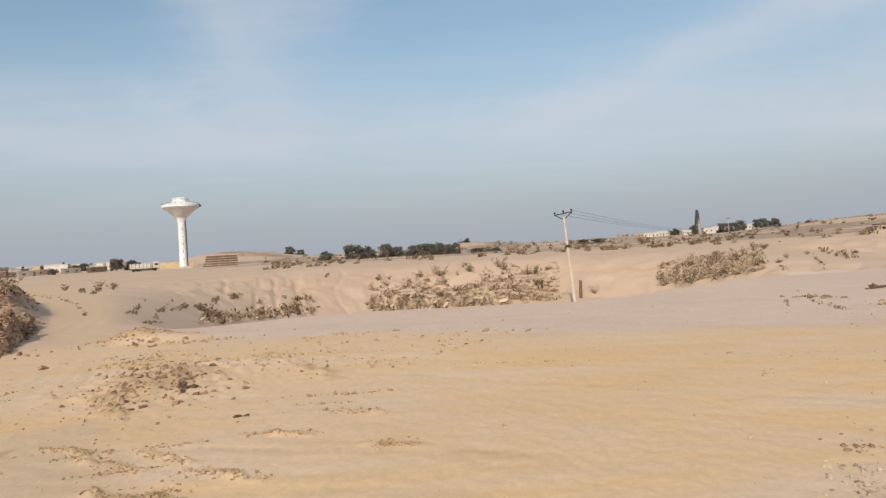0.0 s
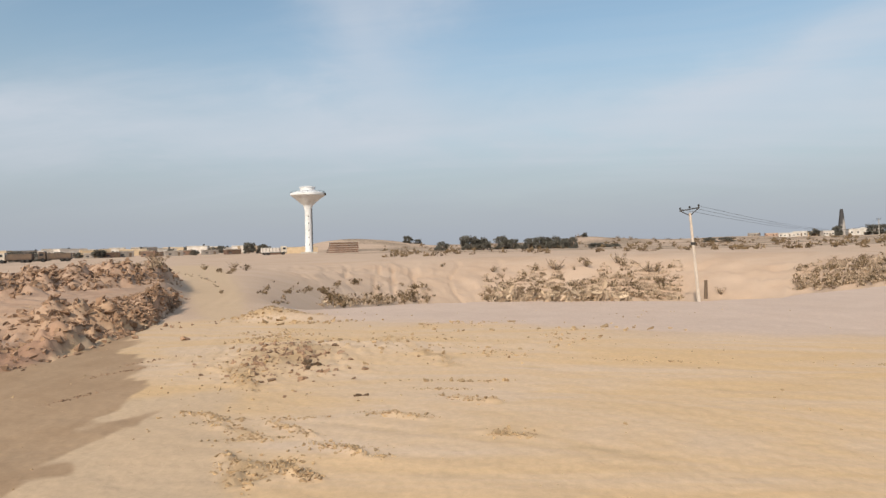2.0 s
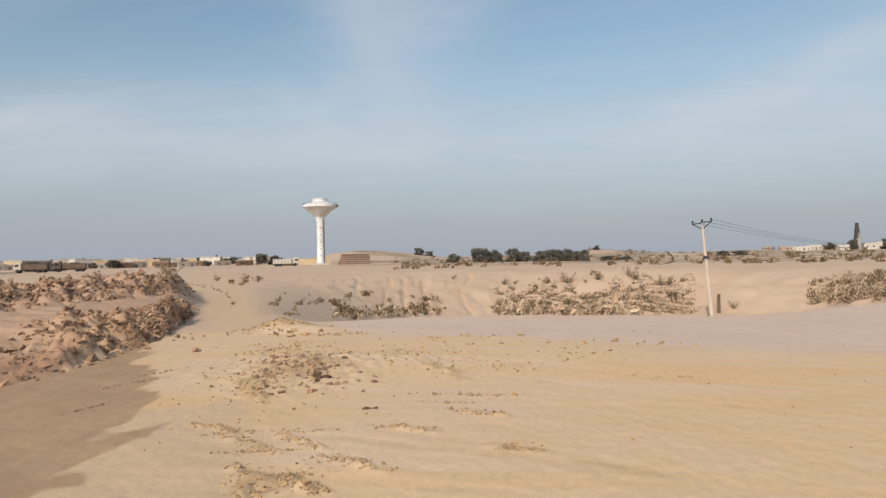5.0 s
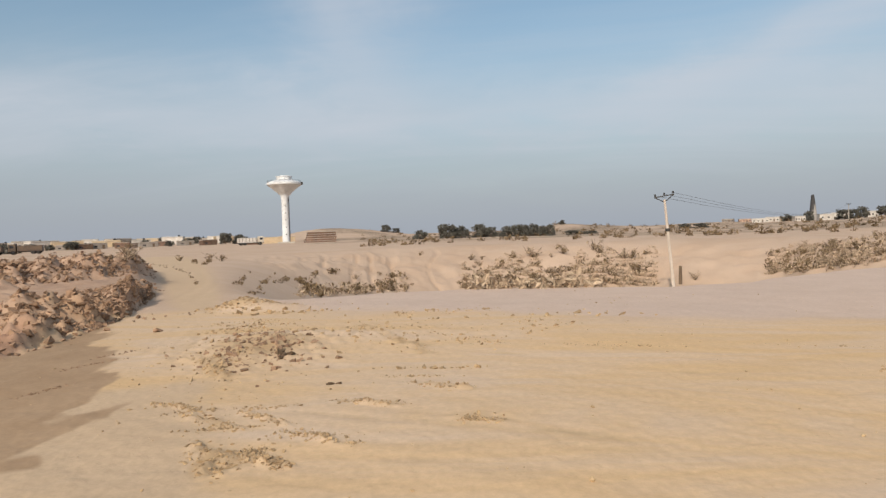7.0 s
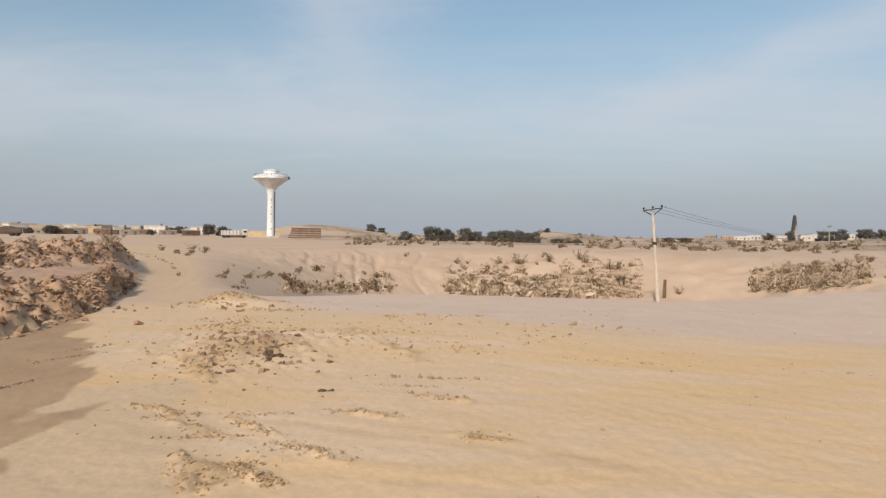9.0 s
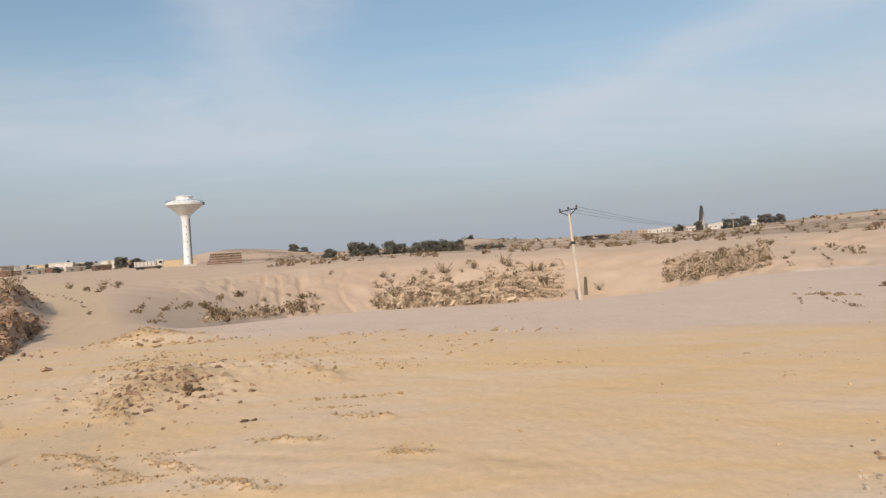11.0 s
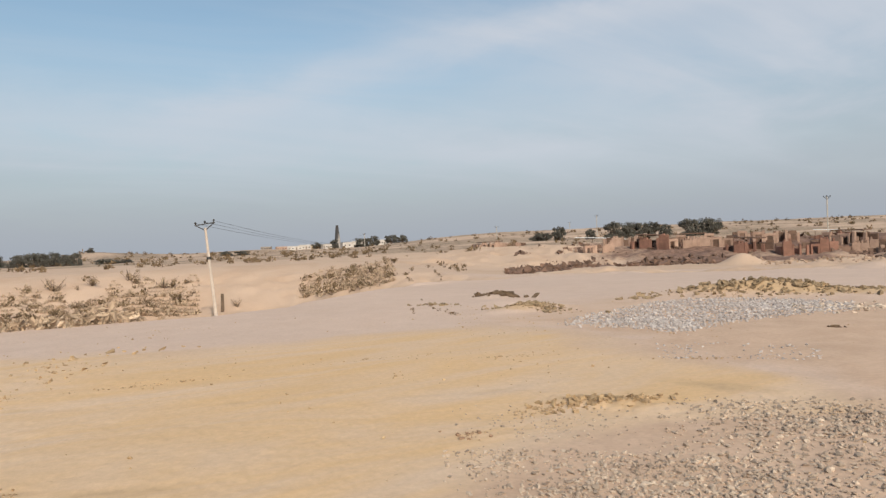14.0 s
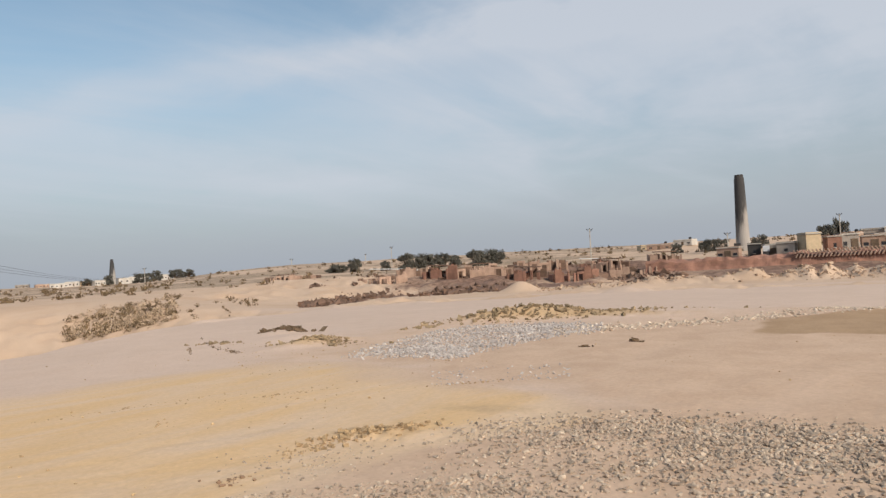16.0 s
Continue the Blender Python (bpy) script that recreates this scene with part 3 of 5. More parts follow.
# ---- vegetation ----
# tree leaves: distance haze is put into this paler, greyer colour
LEAF = surface("haze_paled_foliage", (0.128, 0.122, 0.102), (0.092, 0.086, 0.072), 0.8, 3.0, 0.6, 0.2, vary=0.35)
DRY_LEAF = surface("dry_scrub", (0.30, 0.215, 0.125), (0.185, 0.130, 0.075), 0.9, 4.0, 0.9, 0.2, vary=0.45)
GRASS = surface("dry_grass", (0.49, 0.378, 0.268), (0.37, 0.275, 0.188), 0.9, 4.0, 0.9, 0.2, vary=0.35)
OLIVE = surface("olive_scrub", (0.210, 0.145, 0.082), (0.140, 0.096, 0.055), 0.9, 4.0, 0.9, 0.2, vary=0.4)
BARK = surface("bark", (0.16, 0.115, 0.08), None, 0.9, 8.0, 1.5, 0.4)


def leaves(rnd, centres, count, size, drop=0.0):
    """Many small folded leaves about some centres (x, y, z, radius), as vertex and face lists."""
    verts, faces = [], []
    for _ in range(count):
        cx, cy, cz, rad = rnd.choice(centres)
        d = Vector((rnd.gauss(0, 1), rnd.gauss(0, 1), rnd.gauss(0, 1))).normalized() * rad * rnd.uniform(0.35, 1.05)
        p = Vector((cx, cy, cz)) + Vector((d.x, d.y, d.z * 0.85))
        q = Euler((rnd.uniform(0, 6.3), rnd.uniform(0, 6.3), rnd.uniform(0, 6.3))).to_matrix()
        s = size * rnd.uniform(0.6, 1.4)
        k = len(verts)
        for c in ((-s, 0, 0), (0, -0.45 * s, 0.15 * s), (s, 0, 0), (0, 0.45 * s, 0.15 * s)):
            verts.append(p + q @ Vector(c))
        faces += [(k, k + 1, k + 2), (k, k + 2, k + 3)]
    return verts, [], faces


def make_tree(seed, height, spread, leaf=None, count=2600):
    rnd = random.Random(seed)
    t = thing("tree", Matrix(), "dark green tree, paled for haze, with foliage down to the ground", "tree", "trees on the plain")
    g = fresh()
    h0 = height * 0.12
    rod(g, (0, 0, -0.5), (0.1, 0, h0), height * 0.045, height * 0.03, 7)
    lobes = []
    for k in range(22):
        a = 2 * math.pi * k / 11 + rnd.uniform(-0.4, 0.4)
        up = rnd.uniform(0.10, 0.80)
        d = spread * rnd.uniform(0.16, 0.42) * (1.0 - 0.45 * max(0.0, up - 0.45))
        tip = (d * math.cos(a), d * math.sin(a), height * up)
        rod(g, (0.1, 0, h0 * 0.9), tip, height * 0.018, height * 0.006, 5)
        lobes.append((*tip, spread * rnd.uniform(0.11, 0.19)))
    lobes.append((0, 0, height * 0.8, spread * 0.18))
    lobes.append((0, 0, height * 0.45, spread * 0.28))
    part("trunk", g, BARK, t, "brown trunk and limbs")
    tagged(part("crown", leaves(rnd, lobes, count, height * 0.047), leaf or LEAF, t), kind="stuff")
    return t


def make_bush(seed, size, leaf, label):
    rnd = random.Random(seed)
    t = thing("bush", Matrix(), label, "bush", "dry scrub on the ravine bank")
    g, tips = fresh(), []
    for k in range(14):
        a, lean = rnd.uniform(0, 6.28), rnd.uniform(0.1, 1.3)
        h = size * rnd.uniform(0.35, 0.85)
        tip = (h * lean * math.cos(a), h * lean * math.sin(a), h)
        rod(g, (0, 0, -0.15), tip, size * 0.02, size * 0.006, 4)
        f = rnd.uniform(0.25, 0.95)
        tips.append((tip[0] * f, tip[1] * f, tip[2] * f, size * rnd.uniform(0.1, 0.26)))
    part("branch", g, BARK, t)
    tagged(part("foliage", leaves(rnd, tips, 300, size * 0.055), leaf, t), kind="stuff")
    return t


def scatter(protos, places, sizes, rnd):
    """The first stands of each kind take the first places; the rest are copies."""
    for k, p in enumerate(places):
        m = Matrix.Translation(p) @ Matrix.Rotation(rnd.uniform(0, 6.28), 4, "Z")
        s = sizes[k]
        src = protos[k % len(protos)]
        ob = src if k < len(protos) else copy_thing(src, m)
        ob.matrix_basis = m @ Matrix.Diagonal((s * rnd.uniform(0.9, 1.2), s * rnd.uniform(0.9, 1.2), s, 1))


# trees: bearing, distance, height, spread
TREES = [(-26.1, 300, 5.6, 6.2), (-24.9, 305, 4.6, 7.2), (-12.8, 372, 4.6, 6.5), (-11.9, 378, 3.2, 5.0), (-9.8, 215, 4.0, 5.2), (-7.6, 205, 5.6, 6.8),
         (-6.3, 208, 5.0, 6.4), (-4.6, 212, 5.4, 6.6), (-3.8, 214, 4.2, 5.6), (-2.4, 208, 4.4, 6.0), (-1.3, 214, 4.9, 6.6), (-0.2, 210, 5.0, 6.0),
         (0.7, 212, 4.2, 5.6), (1.3, 206, 4.4, 3.8), (2.3, 452, 3.4, 5.0), (3.4, 210, 2.4, 6.5), (4.6, 214, 2.0, 5.5), (12.2, 330, 2.8, 7.0), (13.4, 330, 2.6, 8.0),
         (38.5, 250, 3.6, 6.6), (39.2, 250, 3.4, 5.0), (40.3, 235, 5.6, 5.2), (42.9, 240, 4.2, 4.6), (44.8, 230, 6.2, 7.4), (45.9, 235, 6.0, 6.6),
         (46.9, 238, 5.6, 6.6), (47.8, 240, 5.8, 6.6), (48.9, 245, 4.6, 5.0), (50.7, 225, 6.0, 7.0), (51.7, 228, 6.2, 6.4), (52.5, 230, 5.8, 6.0),
         (19.5, 585, 6.5, 9), (21.0, 590, 8.5, 9), (23.3, 560, 8.0, 14), (24.3, 560, 9.0, 12), (25.9, 575, 8.5, 13), (26.8, 575, 8, 11),
         (69.7, 235, 4.6, 7.0), (70.6, 238, 4.2, 6.0), (73.5, 225, 5.0, 5.0), (78.0, 280, 7.0, 7), (78.6, 285, 9.5, 5), (79.1, 285, 8.0, 5), (67.3, 240, 3.6, 4.6),
         (-34.0, 420, 5, 8), (-30.5, 430, 5, 9), (-42.4, 230, 3.6, 6), (-41.0, 236, 3.0, 7)]
protos = [make_tree(s, 1.0 * 5, 1.2 * 5) for s in range(5)]
for k, (az, r, h, w) in enumerate(TREES):
    m = Matrix.Translation(at(az, r, -0.8 if r < 216 else -0.3)) @ Matrix.Rotation(k * 2.4, 4, "Z")
    ob = protos[k] if k < 5 else copy_thing(protos[k % 5], m)
    ob.matrix_basis = m @ Matrix.Diagonal((w / 6.0, w / 6.0, h / 5.0, 1))

rnd = random.Random(11)
dry = [make_bush(20 + k, 1.0, (GRASS, DRY_LEAF, OLIVE, GRASS, DRY_LEAF, GRASS)[k], "dry brown scrub bush on the sandy bank") for k in range(6)]
spots, sizes = [], []
for k in range(42):
    az = rnd.uniform(-6.2, 10.0)
    el = -4.95 + 2.6 * rnd.random() ** 1.7
    if az > 8.5 and el > -4.2:
        continue
    spots.append(on_slope(az, el))
    sizes.append(rnd.uniform(0.4, 1.0))
for az, el, s in ((-0.2, -2.3, 1.7), (2.4, -2.15, 1.4), (4.9, -2.0, 1.6), (7.4, -2.8, 1.5), (5.4, -2.1, 1.1), (8.3, -3.8, 1.2), (12.9, -4.75, 1.0), (8.0, -2.7, 1.2)):
    spots.append(on_slope(az, el))
    sizes.append(s)
for k in range(30):
    s = rnd.random()
    spots.append(on_slope(18.3 + 7.8 * s, -4.2 + 1.0 * s + rnd.random() ** 1.3 * 2.1))
    sizes.append(rnd.uniform(0.4, 1.0))
for k in range(14):
    spots.append(on_slope(rnd.uniform(-20.5, -10.5), -4.9 + 1.5 * rnd.random() ** 1.6))
    sizes.append(rnd.uniform(0.35, 0.8))
for az, el in ((27.6, -2.2), (29.0, -2.0), (30.6, -1.9), (30.9, -2.2), (25.6, -1.2), (26.2, -1.3), (-29.6, -1.5), (-26.4, -1.7), (-27.3, -1.4), (-9.9, -1.9), (-33.5, -1.4), (-33.1, -1.2)):
    spots.append(on_slope(az, el))
    sizes.append(rnd.uniform(0.4, 0.8))
for k in range(7):
    az = rnd.uniform(-36.5, -32.6)
    spots.append(at(az, float(np.interp(az, [-36.5, -32.6], [25.5, 29]))))
    sizes.append(rnd.uniform(0.25, 0.5))
scatter(dry, spots, sizes, rnd)

# dark shaded rills on the bank, drawn with added tufts: bearing and elevation of both ends, size
STROKES = [(-25.29, -3.78, -24.31, -2.70, 0.15), (-23.67, -4.19, -22.30, -3.04, 0.15), (-24.48, -4.48, -23.03, -4.60, 0.1), (-22.29, -3.90, -21.17, -3.40, 0.2),
           (-20.22, -3.71, -18.87, -4.64, 0.4), (-19.26, -3.51, -18.78, -3.20, 0.4), (-17.90, -3.30, -16.91, -2.88, 0.35), (-13.34, -5.08, -12.01, -3.70, 0.55),
           (-27.71, -2.02, -27.32, -1.59, 0.3), (-28.63, -1.79, -28.38, -1.64, 0.3), (-29.38, -2.31, -28.13, -3.84, 0.09), (-32.62, -1.39, -29.38, -2.31, 0.10),
           (26.81, -2.57, 27.98, -3.49, 0.22), (29.30, -1.88, 30.28, -3.46, 0.16), (29.80, -1.66, 30.40, -2.02, 0.34), (31.30, -1.89, 31.65, -2.63, 0.34),
           (31.95, -1.95, 32.21, -2.50, 0.34), (27.53, -5.47, 27.81, -5.94, 0.05), (28.29, -4.74, 29.43, -5.53, 0.045), (29.43, -5.53, 31.29, -6.14, 0.05)]


def tufts(name, az, el, size, count, material, label, category, seed, points=None):
    """Many tufts of dry leaves on the slope, as one mesh."""
    rnd = random.Random(seed)
    verts, faces = [], []
    for p, s in zip(on_slopes(az, el) if points is None else points, size):
        v, _, f = leaves(rnd, [(p[0], p[1], p[2] + s * 0.4, s), (p[0] + rnd.uniform(-s, s), p[1], p[2] + s * 0.3, s * 0.7)], count, s * 0.36)
        faces += [tuple(i + len(verts) for i in q) for q in f]
        verts += v
    ob = part(name, (verts, [], faces), material, None)
    return tagged(ob, label, category, kind="stuff")


def bank_grass():
    """Dry grass and thorn that cover the foot of the far bank."""
    gen = np.random.RandomState(12)

    def spread(count, az0, az1, foot, rise, power):
        a = gen.uniform(az0, az1, count)
        ragged = 0.30 + 1.1 * lattice(a * 1.3, a * 0, 91)
        return a, foot + rise * ragged * gen.uniform(0, 1, count) ** power

    a, e = spread(1500, -6.4, 9.9, -5.05, 2.6, 1.2)
    b = gen.uniform(0, 1, 520)
    a2, e2 = 18.2 + 7.8 * b, -4.3 + 1.0 * b + gen.uniform(0, 1, 520) ** 1.2 * 2.0
    a3, e3 = spread(150, -20.5, -11, -5.0, 1.4, 1.7)
    tufts("bank_grass", np.concatenate([a, a2, a3]), np.concatenate([e, e2, e3]), gen.uniform(0.14, 0.36, 2170), 12, GRASS, "dry straw-coloured grass on the ravine bank", "grass", 13)
    a, e = spread(150, -6.2, 9.8, -5.0, 2.4, 1.4)
    b = gen.uniform(0, 1, 80)
    a3, e3 = spread(60, -20, -11, -4.95, 1.2, 1.6)
    tufts("thorn_scrub", np.concatenate([a, 18.2 + 7.8 * b, a3]), np.concatenate([e, -4.3 + 1.0 * b + gen.uniform(0, 1, 80) ** 1.4 * 1.9, e3]), gen.uniform(0.2, 0.5, 290), 16, OLIVE, "dark brown thorn scrub on the ravine bank", "scrub", 14)
    # dark tufts added along each stroke in place of the rills' shade
    az, el, size = [], [], []
    for a0, e0, a1, e1, s in STROKES:
        k = int(5 + 5 * math.hypot(a1 - a0, e1 - e0))
        f = gen.uniform(0, 1, k)
        az += list(a0 + (a1 - a0) * f + gen.normal(0, 0.05, k))
        el += list(e0 + (e1 - e0) * f + gen.normal(0, 0.05, k))
        size += list(s * gen.uniform(0.5, 1.2, k))
    tufts("rill_scrub", az, el, size, 14, OLIVE, "lines of dark tufts standing in for the shaded rills", "scrub", 15)


bank_grass()


# low scrub far off on the rising ground
def far_scrub():
    """All the shrubs of the far slopes, too small to pick apart."""
    gen = np.random.RandomState(17)
    n = 900
    az = np.where(np.arange(n) % 5 < 3, gen.uniform(20, 90, n), gen.uniform(-15, 22, n))
    r = gen.uniform(0, 1, n) ** 1.4 * 480 + 104
    ok = (r > 128) | (az < 36)
    az, r = az[ok], r[ok]
    x, y = r * np.sin(np.radians(az)), r * np.cos(np.radians(az))
    size = gen.uniform(0.25, 0.85, len(r)) * (0.7 + r / 300)
    tufts("far_scrub", None, None, size, 26, OLIVE, "low brown shrubs dotted over the far slopes", "scrub", 18, np.column_stack([x, y, terrain(x, y) - 0.1]))


far_scrub()


# ---- stones and clods ----
CLOD_Y = surface("yellow_clod", (0.46, 0.325, 0.185), (0.37, 0.255, 0.145), 0.95, 14.0, 3.0, 0.5, vary=0.22)
CLOD_R = surface("reddish_clod", (0.36, 0.235, 0.15), (0.245, 0.155, 0.10), 0.95, 14.0, 3.0, 0.5, vary=0.25)
CLOD_O = surface("olive_earth", (0.33, 0.245, 0.15), (0.24, 0.175, 0.105), 0.95, 14.0, 3.0, 0.5, vary=0.25)
CLOD_P = surface("pale_earth", (0.45, 0.330, 0.240), (0.36, 0.255, 0.182), 0.95, 6.0, 2.0, 0.5, vary=0.15)
CLOD_D = surface("dark_clod", (0.17, 0.115, 0.07), (0.12, 0.08, 0.05), 0.95, 14.0, 3.0, 0.5, vary=0.2)
STONE = surface("crushed_stone", (0.46, 0.370, 0.285), (0.32, 0.250, 0.190), 0.9, 12.0, 2.0, 0.4, vary=0.3)
PALE_STONE = surface("pale_cream_stone", (0.58, 0.48, 0.38), (0.48, 0.385, 0.30), 0.9, 12.0, 2.0, 0.4, vary=0.25)
BLUE_STONE = surface("pale_blue_grey_stone", (0.47, 0.425, 0.395), (0.38, 0.335, 0.305), 0.9, 12.0, 2.0, 0.4, vary=0.25)


def ico():
    g = bmesh.new()
    bmesh.ops.create_icosphere(g, subdivisions=1, radius=1.0)
    v = np.array([w.co[:] for w in g.verts])
    f = np.array([[w.index for w in p.verts] for p in g.faces])
    g.free()
    return v, f


ICO_V, ICO_F = ico()


def block():
    """A broken lump with flat faces."""
    v = np.array([(a, b, c) for a in (-0.8, 0.8) for b in (-0.8, 0.8) for c in (-0.8, 0.8)])
    f = np.array([(0, 1, 3), (0, 3, 2), (4, 6, 7), (4, 7, 5), (0, 4, 5), (0, 5, 1), (2, 3, 7), (2, 7, 6), (0, 2, 6), (0, 6, 4), (1, 5, 7), (1, 7, 3)])
    return v, f


BLOCK_V, BLOCK_F = block()


def stone_field(name, x, y, size, material, label, category, seed, sink=0.3, kind="stuff", broken=False):
    """Loose stones strewn at the places given, as one mesh of separate angular pieces."""
    gen = np.random.RandomState(seed)
    n = len(x)
    z = terrain(x, y)
    shape_v, shape_f = (BLOCK_V, BLOCK_F) if broken else (ICO_V, ICO_F)
    v = shape_v[None] * (1 + gen.uniform(-0.48, 0.40, (n, len(shape_v), 1)))
    if broken:
        v = v + gen.uniform(-0.45, 0.45, (n, len(shape_v), 3))
    v = v * (size[:, None, None] * np.stack([gen.uniform(0.7, 2.0 if broken else 1.4, n), gen.uniform(0.6, 1.3, n), gen.uniform(0.45, 0.95, n)], 1)[:, None, :])
    a = gen.uniform(0, 6.283, n)
    tilt = gen.normal(0, 0.6 if broken else 0.35, n)
    ca, sa, ct, st = np.cos(a)[:, None], np.sin(a)[:, None], np.cos(tilt)[:, None], np.sin(tilt)[:, None]
    px, pz = v[..., 0] * ct - v[..., 2] * st, v[..., 0] * st + v[..., 2] * ct
    py = v[..., 1]
    w = np.stack([px * ca - py * sa + x[:, None], px * sa + py * ca + y[:, None], pz + (z + size * (0.55 - sink))[:, None]], -1)
    faces = (shape_f[None] + (np.arange(n) * len(shape_v))[:, None, None]).reshape(-1, 3)
    me = bpy.data.meshes.new(name)
    me.from_pydata(w.reshape(-1, 3).tolist(), [], faces.tolist())
    me.materials.append(material)
    me.update()
    ob = new(name, me)
    return tagged(ob, label, category, kind=kind)


def sector(count, az0, az1, r0, r1, seed, keep=None):
    """Random places in a stretch of bearings and distances, thinned by a mask."""
    gen = np.random.RandomState(seed)
    a, r = gen.uniform(az0, az1, count), np.sqrt(gen.uniform(r0 ** 2, r1 ** 2, count))
    x, y = r * np.sin(np.radians(a)), r * np.cos(np.radians(a))
    if keep is not None:
        ok = keep(x, y, a, r) > gen.uniform(0, 1, count)
        x, y = x[ok], y[ok]
    return x, y


def skewed(n, lo, hi, seed, power=2.0):
    return lo + (hi - lo) * np.random.RandomState(seed).uniform(0, 1, n) ** power


def patchy(scale, seed, lo=-0.1, hi=0.25):
    return lambda x, y, a, r: ss(lo, hi, fbm(x * scale, y * scale, seed, 3))


# grey crushed stone close by
x, y = sector(21000, 48, 97, 4.8, 7.5, 1, lambda x, y, a, r: (0.28 + 0.72 * ss(-0.30, 0.30, fbm(x * 0.8, y * 0.8, 71, 4))) * ss(7.6, 6.7, r + 0.5 * fbm(x * 0.6, y * 0.6, 72, 3)) * (0.08 + 0.92 * ss(49, 56, a)))
stone_field("crushed_stone", x, y, skewed(len(x), 0.007, 0.026, 2), STONE, "grey-beige crushed stone strewn over dusty ground", "gravel", 3)
x, y = sector(26000, 30, 100, 3.0, 5.2, 4, lambda x, y, a, r: ss(-0.25, 0.25, fbm(x * 1.1, y * 1.1, 73, 4)) * ss(30, 38, a + (r - 4.2) * 4) * (0.5 + 0.5 * ss(5.2, 4.5, r)) * (0.6 + 0.4 * ss(62, 72, a)))
stone_field("crushed_stone", x, y, skewed(len(x), 0.005, 0.022, 5), STONE, "coarse grey crushed stone in the near ground", "gravel", 6)
x, y = sector(2600, 30, 62, 4.2, 6.6, 7, lambda x, y, a, r: 0.12 + 0.5 * ss(0.0, 0.3, fbm(x * 1.3, y * 1.3, 74, 3)) * ss(30, 38, a))
stone_field("crushed_stone", x, y, skewed(len(x), 0.005, 0.018, 8), STONE, "thin scatter of small grey stones", "gravel", 9)
# pale blue-grey stone spread across the field
x, y = sector(36000, 39.5, 62, 10.2, 18.2, 10, lambda x, y, a, r: ss(0.0, 1.3, r - np.interp(a, [39, 43, 50, 54, 62], [12.7, 12.1, 11.1, 12.7, 14.6])) * ss(0.0, 1.4, np.interp(a, [39, 42, 49, 54, 62], [13.0, 14.6, 17.5, 18.0, 17.2]) - r) * (0.45 + 0.55 * ss(-0.2, 0.2, fbm(x, y, 75, 3))))
stone_field("crushed_stone", x, y, skewed(len(x), 0.010, 0.036, 11), BLUE_STONE, "pale blue-grey crushed stone spread in a band", "gravel", 12)
x, y = sector(15000, 58, 100, 13.8, 21, 13, lambda x, y, a, r: np.exp(-((r - np.interp(a, [58, 67, 75, 81, 100], [15.3, 16.0, 17.4, 19.0, 22])) / 0.55) ** 2))
stone_field("crushed_stone", x, y, skewed(len(x), 0.012, 0.045, 14), PALE_STONE, "line of pale crushed stone along the field edge", "gravel", 15)
x, y = sector(260, 48, 60, 9.2, 10.6, 16, patchy(1.0, 76, -0.05, 0.3))
stone_field("crushed_stone", x, y, skewed(len(x), 0.008, 0.024, 17), BLUE_STONE, "few pale stones strewn on sand", "gravel", 18)
# pebbles and crumbs of earth all over the field
x, y = sector(8000, -60, 97, 3.2, 17, 19, lambda x, y, a, r: 0.05 + 0.75 * ss(0.1, 0.45, fbm(x * 0.55, y * 0.55, 77, 3)) * ss(70, 30, a))
stone_field("earth_crumbs", x, y, skewed(len(x), 0.005, 0.022, 20, 3.0), CLOD_Y, "small crumbs of yellow earth on the graded field", "earth", 21)
x, y = sector(5000, -30, 6, 7.6, 13.5, 22, lambda x, y, a, r: ss(0.05, 0.35, fbm(x * 0.75, y * 0.75, 78, 3)) * ss(-30, -26, a) * ss(6, -6, a))
stone_field("earth_crumbs", x, y, skewed(len(x), 0.006, 0.026, 23, 2.6), CLOD_Y, "loose yellow clods turned up by a blade", "earth", 24, broken=True)


def clod_mesh(seed):
    rnd = np.random.RandomState(seed)
    v = BLOCK_V * (1 + rnd.uniform(-0.42, 0.35, (len(BLOCK_V), 1))) * rnd.uniform(0.7, 1.3, 3) * np.array([1.3, 0.9, 0.8]) + rnd.uniform(-0.35, 0.35, (len(BLOCK_V), 3))
    me = bpy.data.meshes.new("clod")
    me.from_pydata(v.tolist(), [], BLOCK_F.tolist())
    return me


CLODS = {m.name: [clod_mesh(100 + k) for k in range(6)] for m in (CLOD_Y, CLOD_R, CLOD_D, CLOD_O)}
for m in (CLOD_Y, CLOD_R, CLOD_D, CLOD_O):
    for me in CLODS[m.name]:
        me.materials.append(m)


def clod_heap(az, r, across, along, turn, count, lo, hi, material, label, seed, name="clod_heap"):
    """A heap of broken earth; each clod is a piece of its own."""
    rnd = random.Random(seed)
    t = thing(name, stand(az, r), label, "clods")
    base = t.matrix_basis
    inv = base.inverted()
    c, q = math.cos(radians(turn)), math.sin(radians(turn))
    flat = []
    for k in range(count):
        u, v = rnd.gauss(0, 0.5) * across, rnd.gauss(0, 0.5) * along
        flat.append(base @ Vector((u * c - v * q, u * q + v * c, 0)))
    heights = terrain(np.array([p.x for p in flat]), np.array([p.y for p in flat]))
    for p, z in zip(flat, heights):
        s = lo + (hi - lo) * rnd.random() ** 2.2
        p.z = float(z) + s * 0.25
        ob = new("clod", rnd.choice(CLODS[material.name]))
        ob.parent = t
        ob.matrix_basis = inv @ Matrix.Translation(p) @ Euler((rnd.uniform(-0.6, 0.6), rnd.uniform(-0.6, 0.6), rnd.uniform(0, 6.28))).to_matrix().to_4x4() @ Matrix.Diagonal((s * rnd.uniform(0.8, 1.5), s, s * rnd.uniform(0.6, 1.0), 1))
    return t


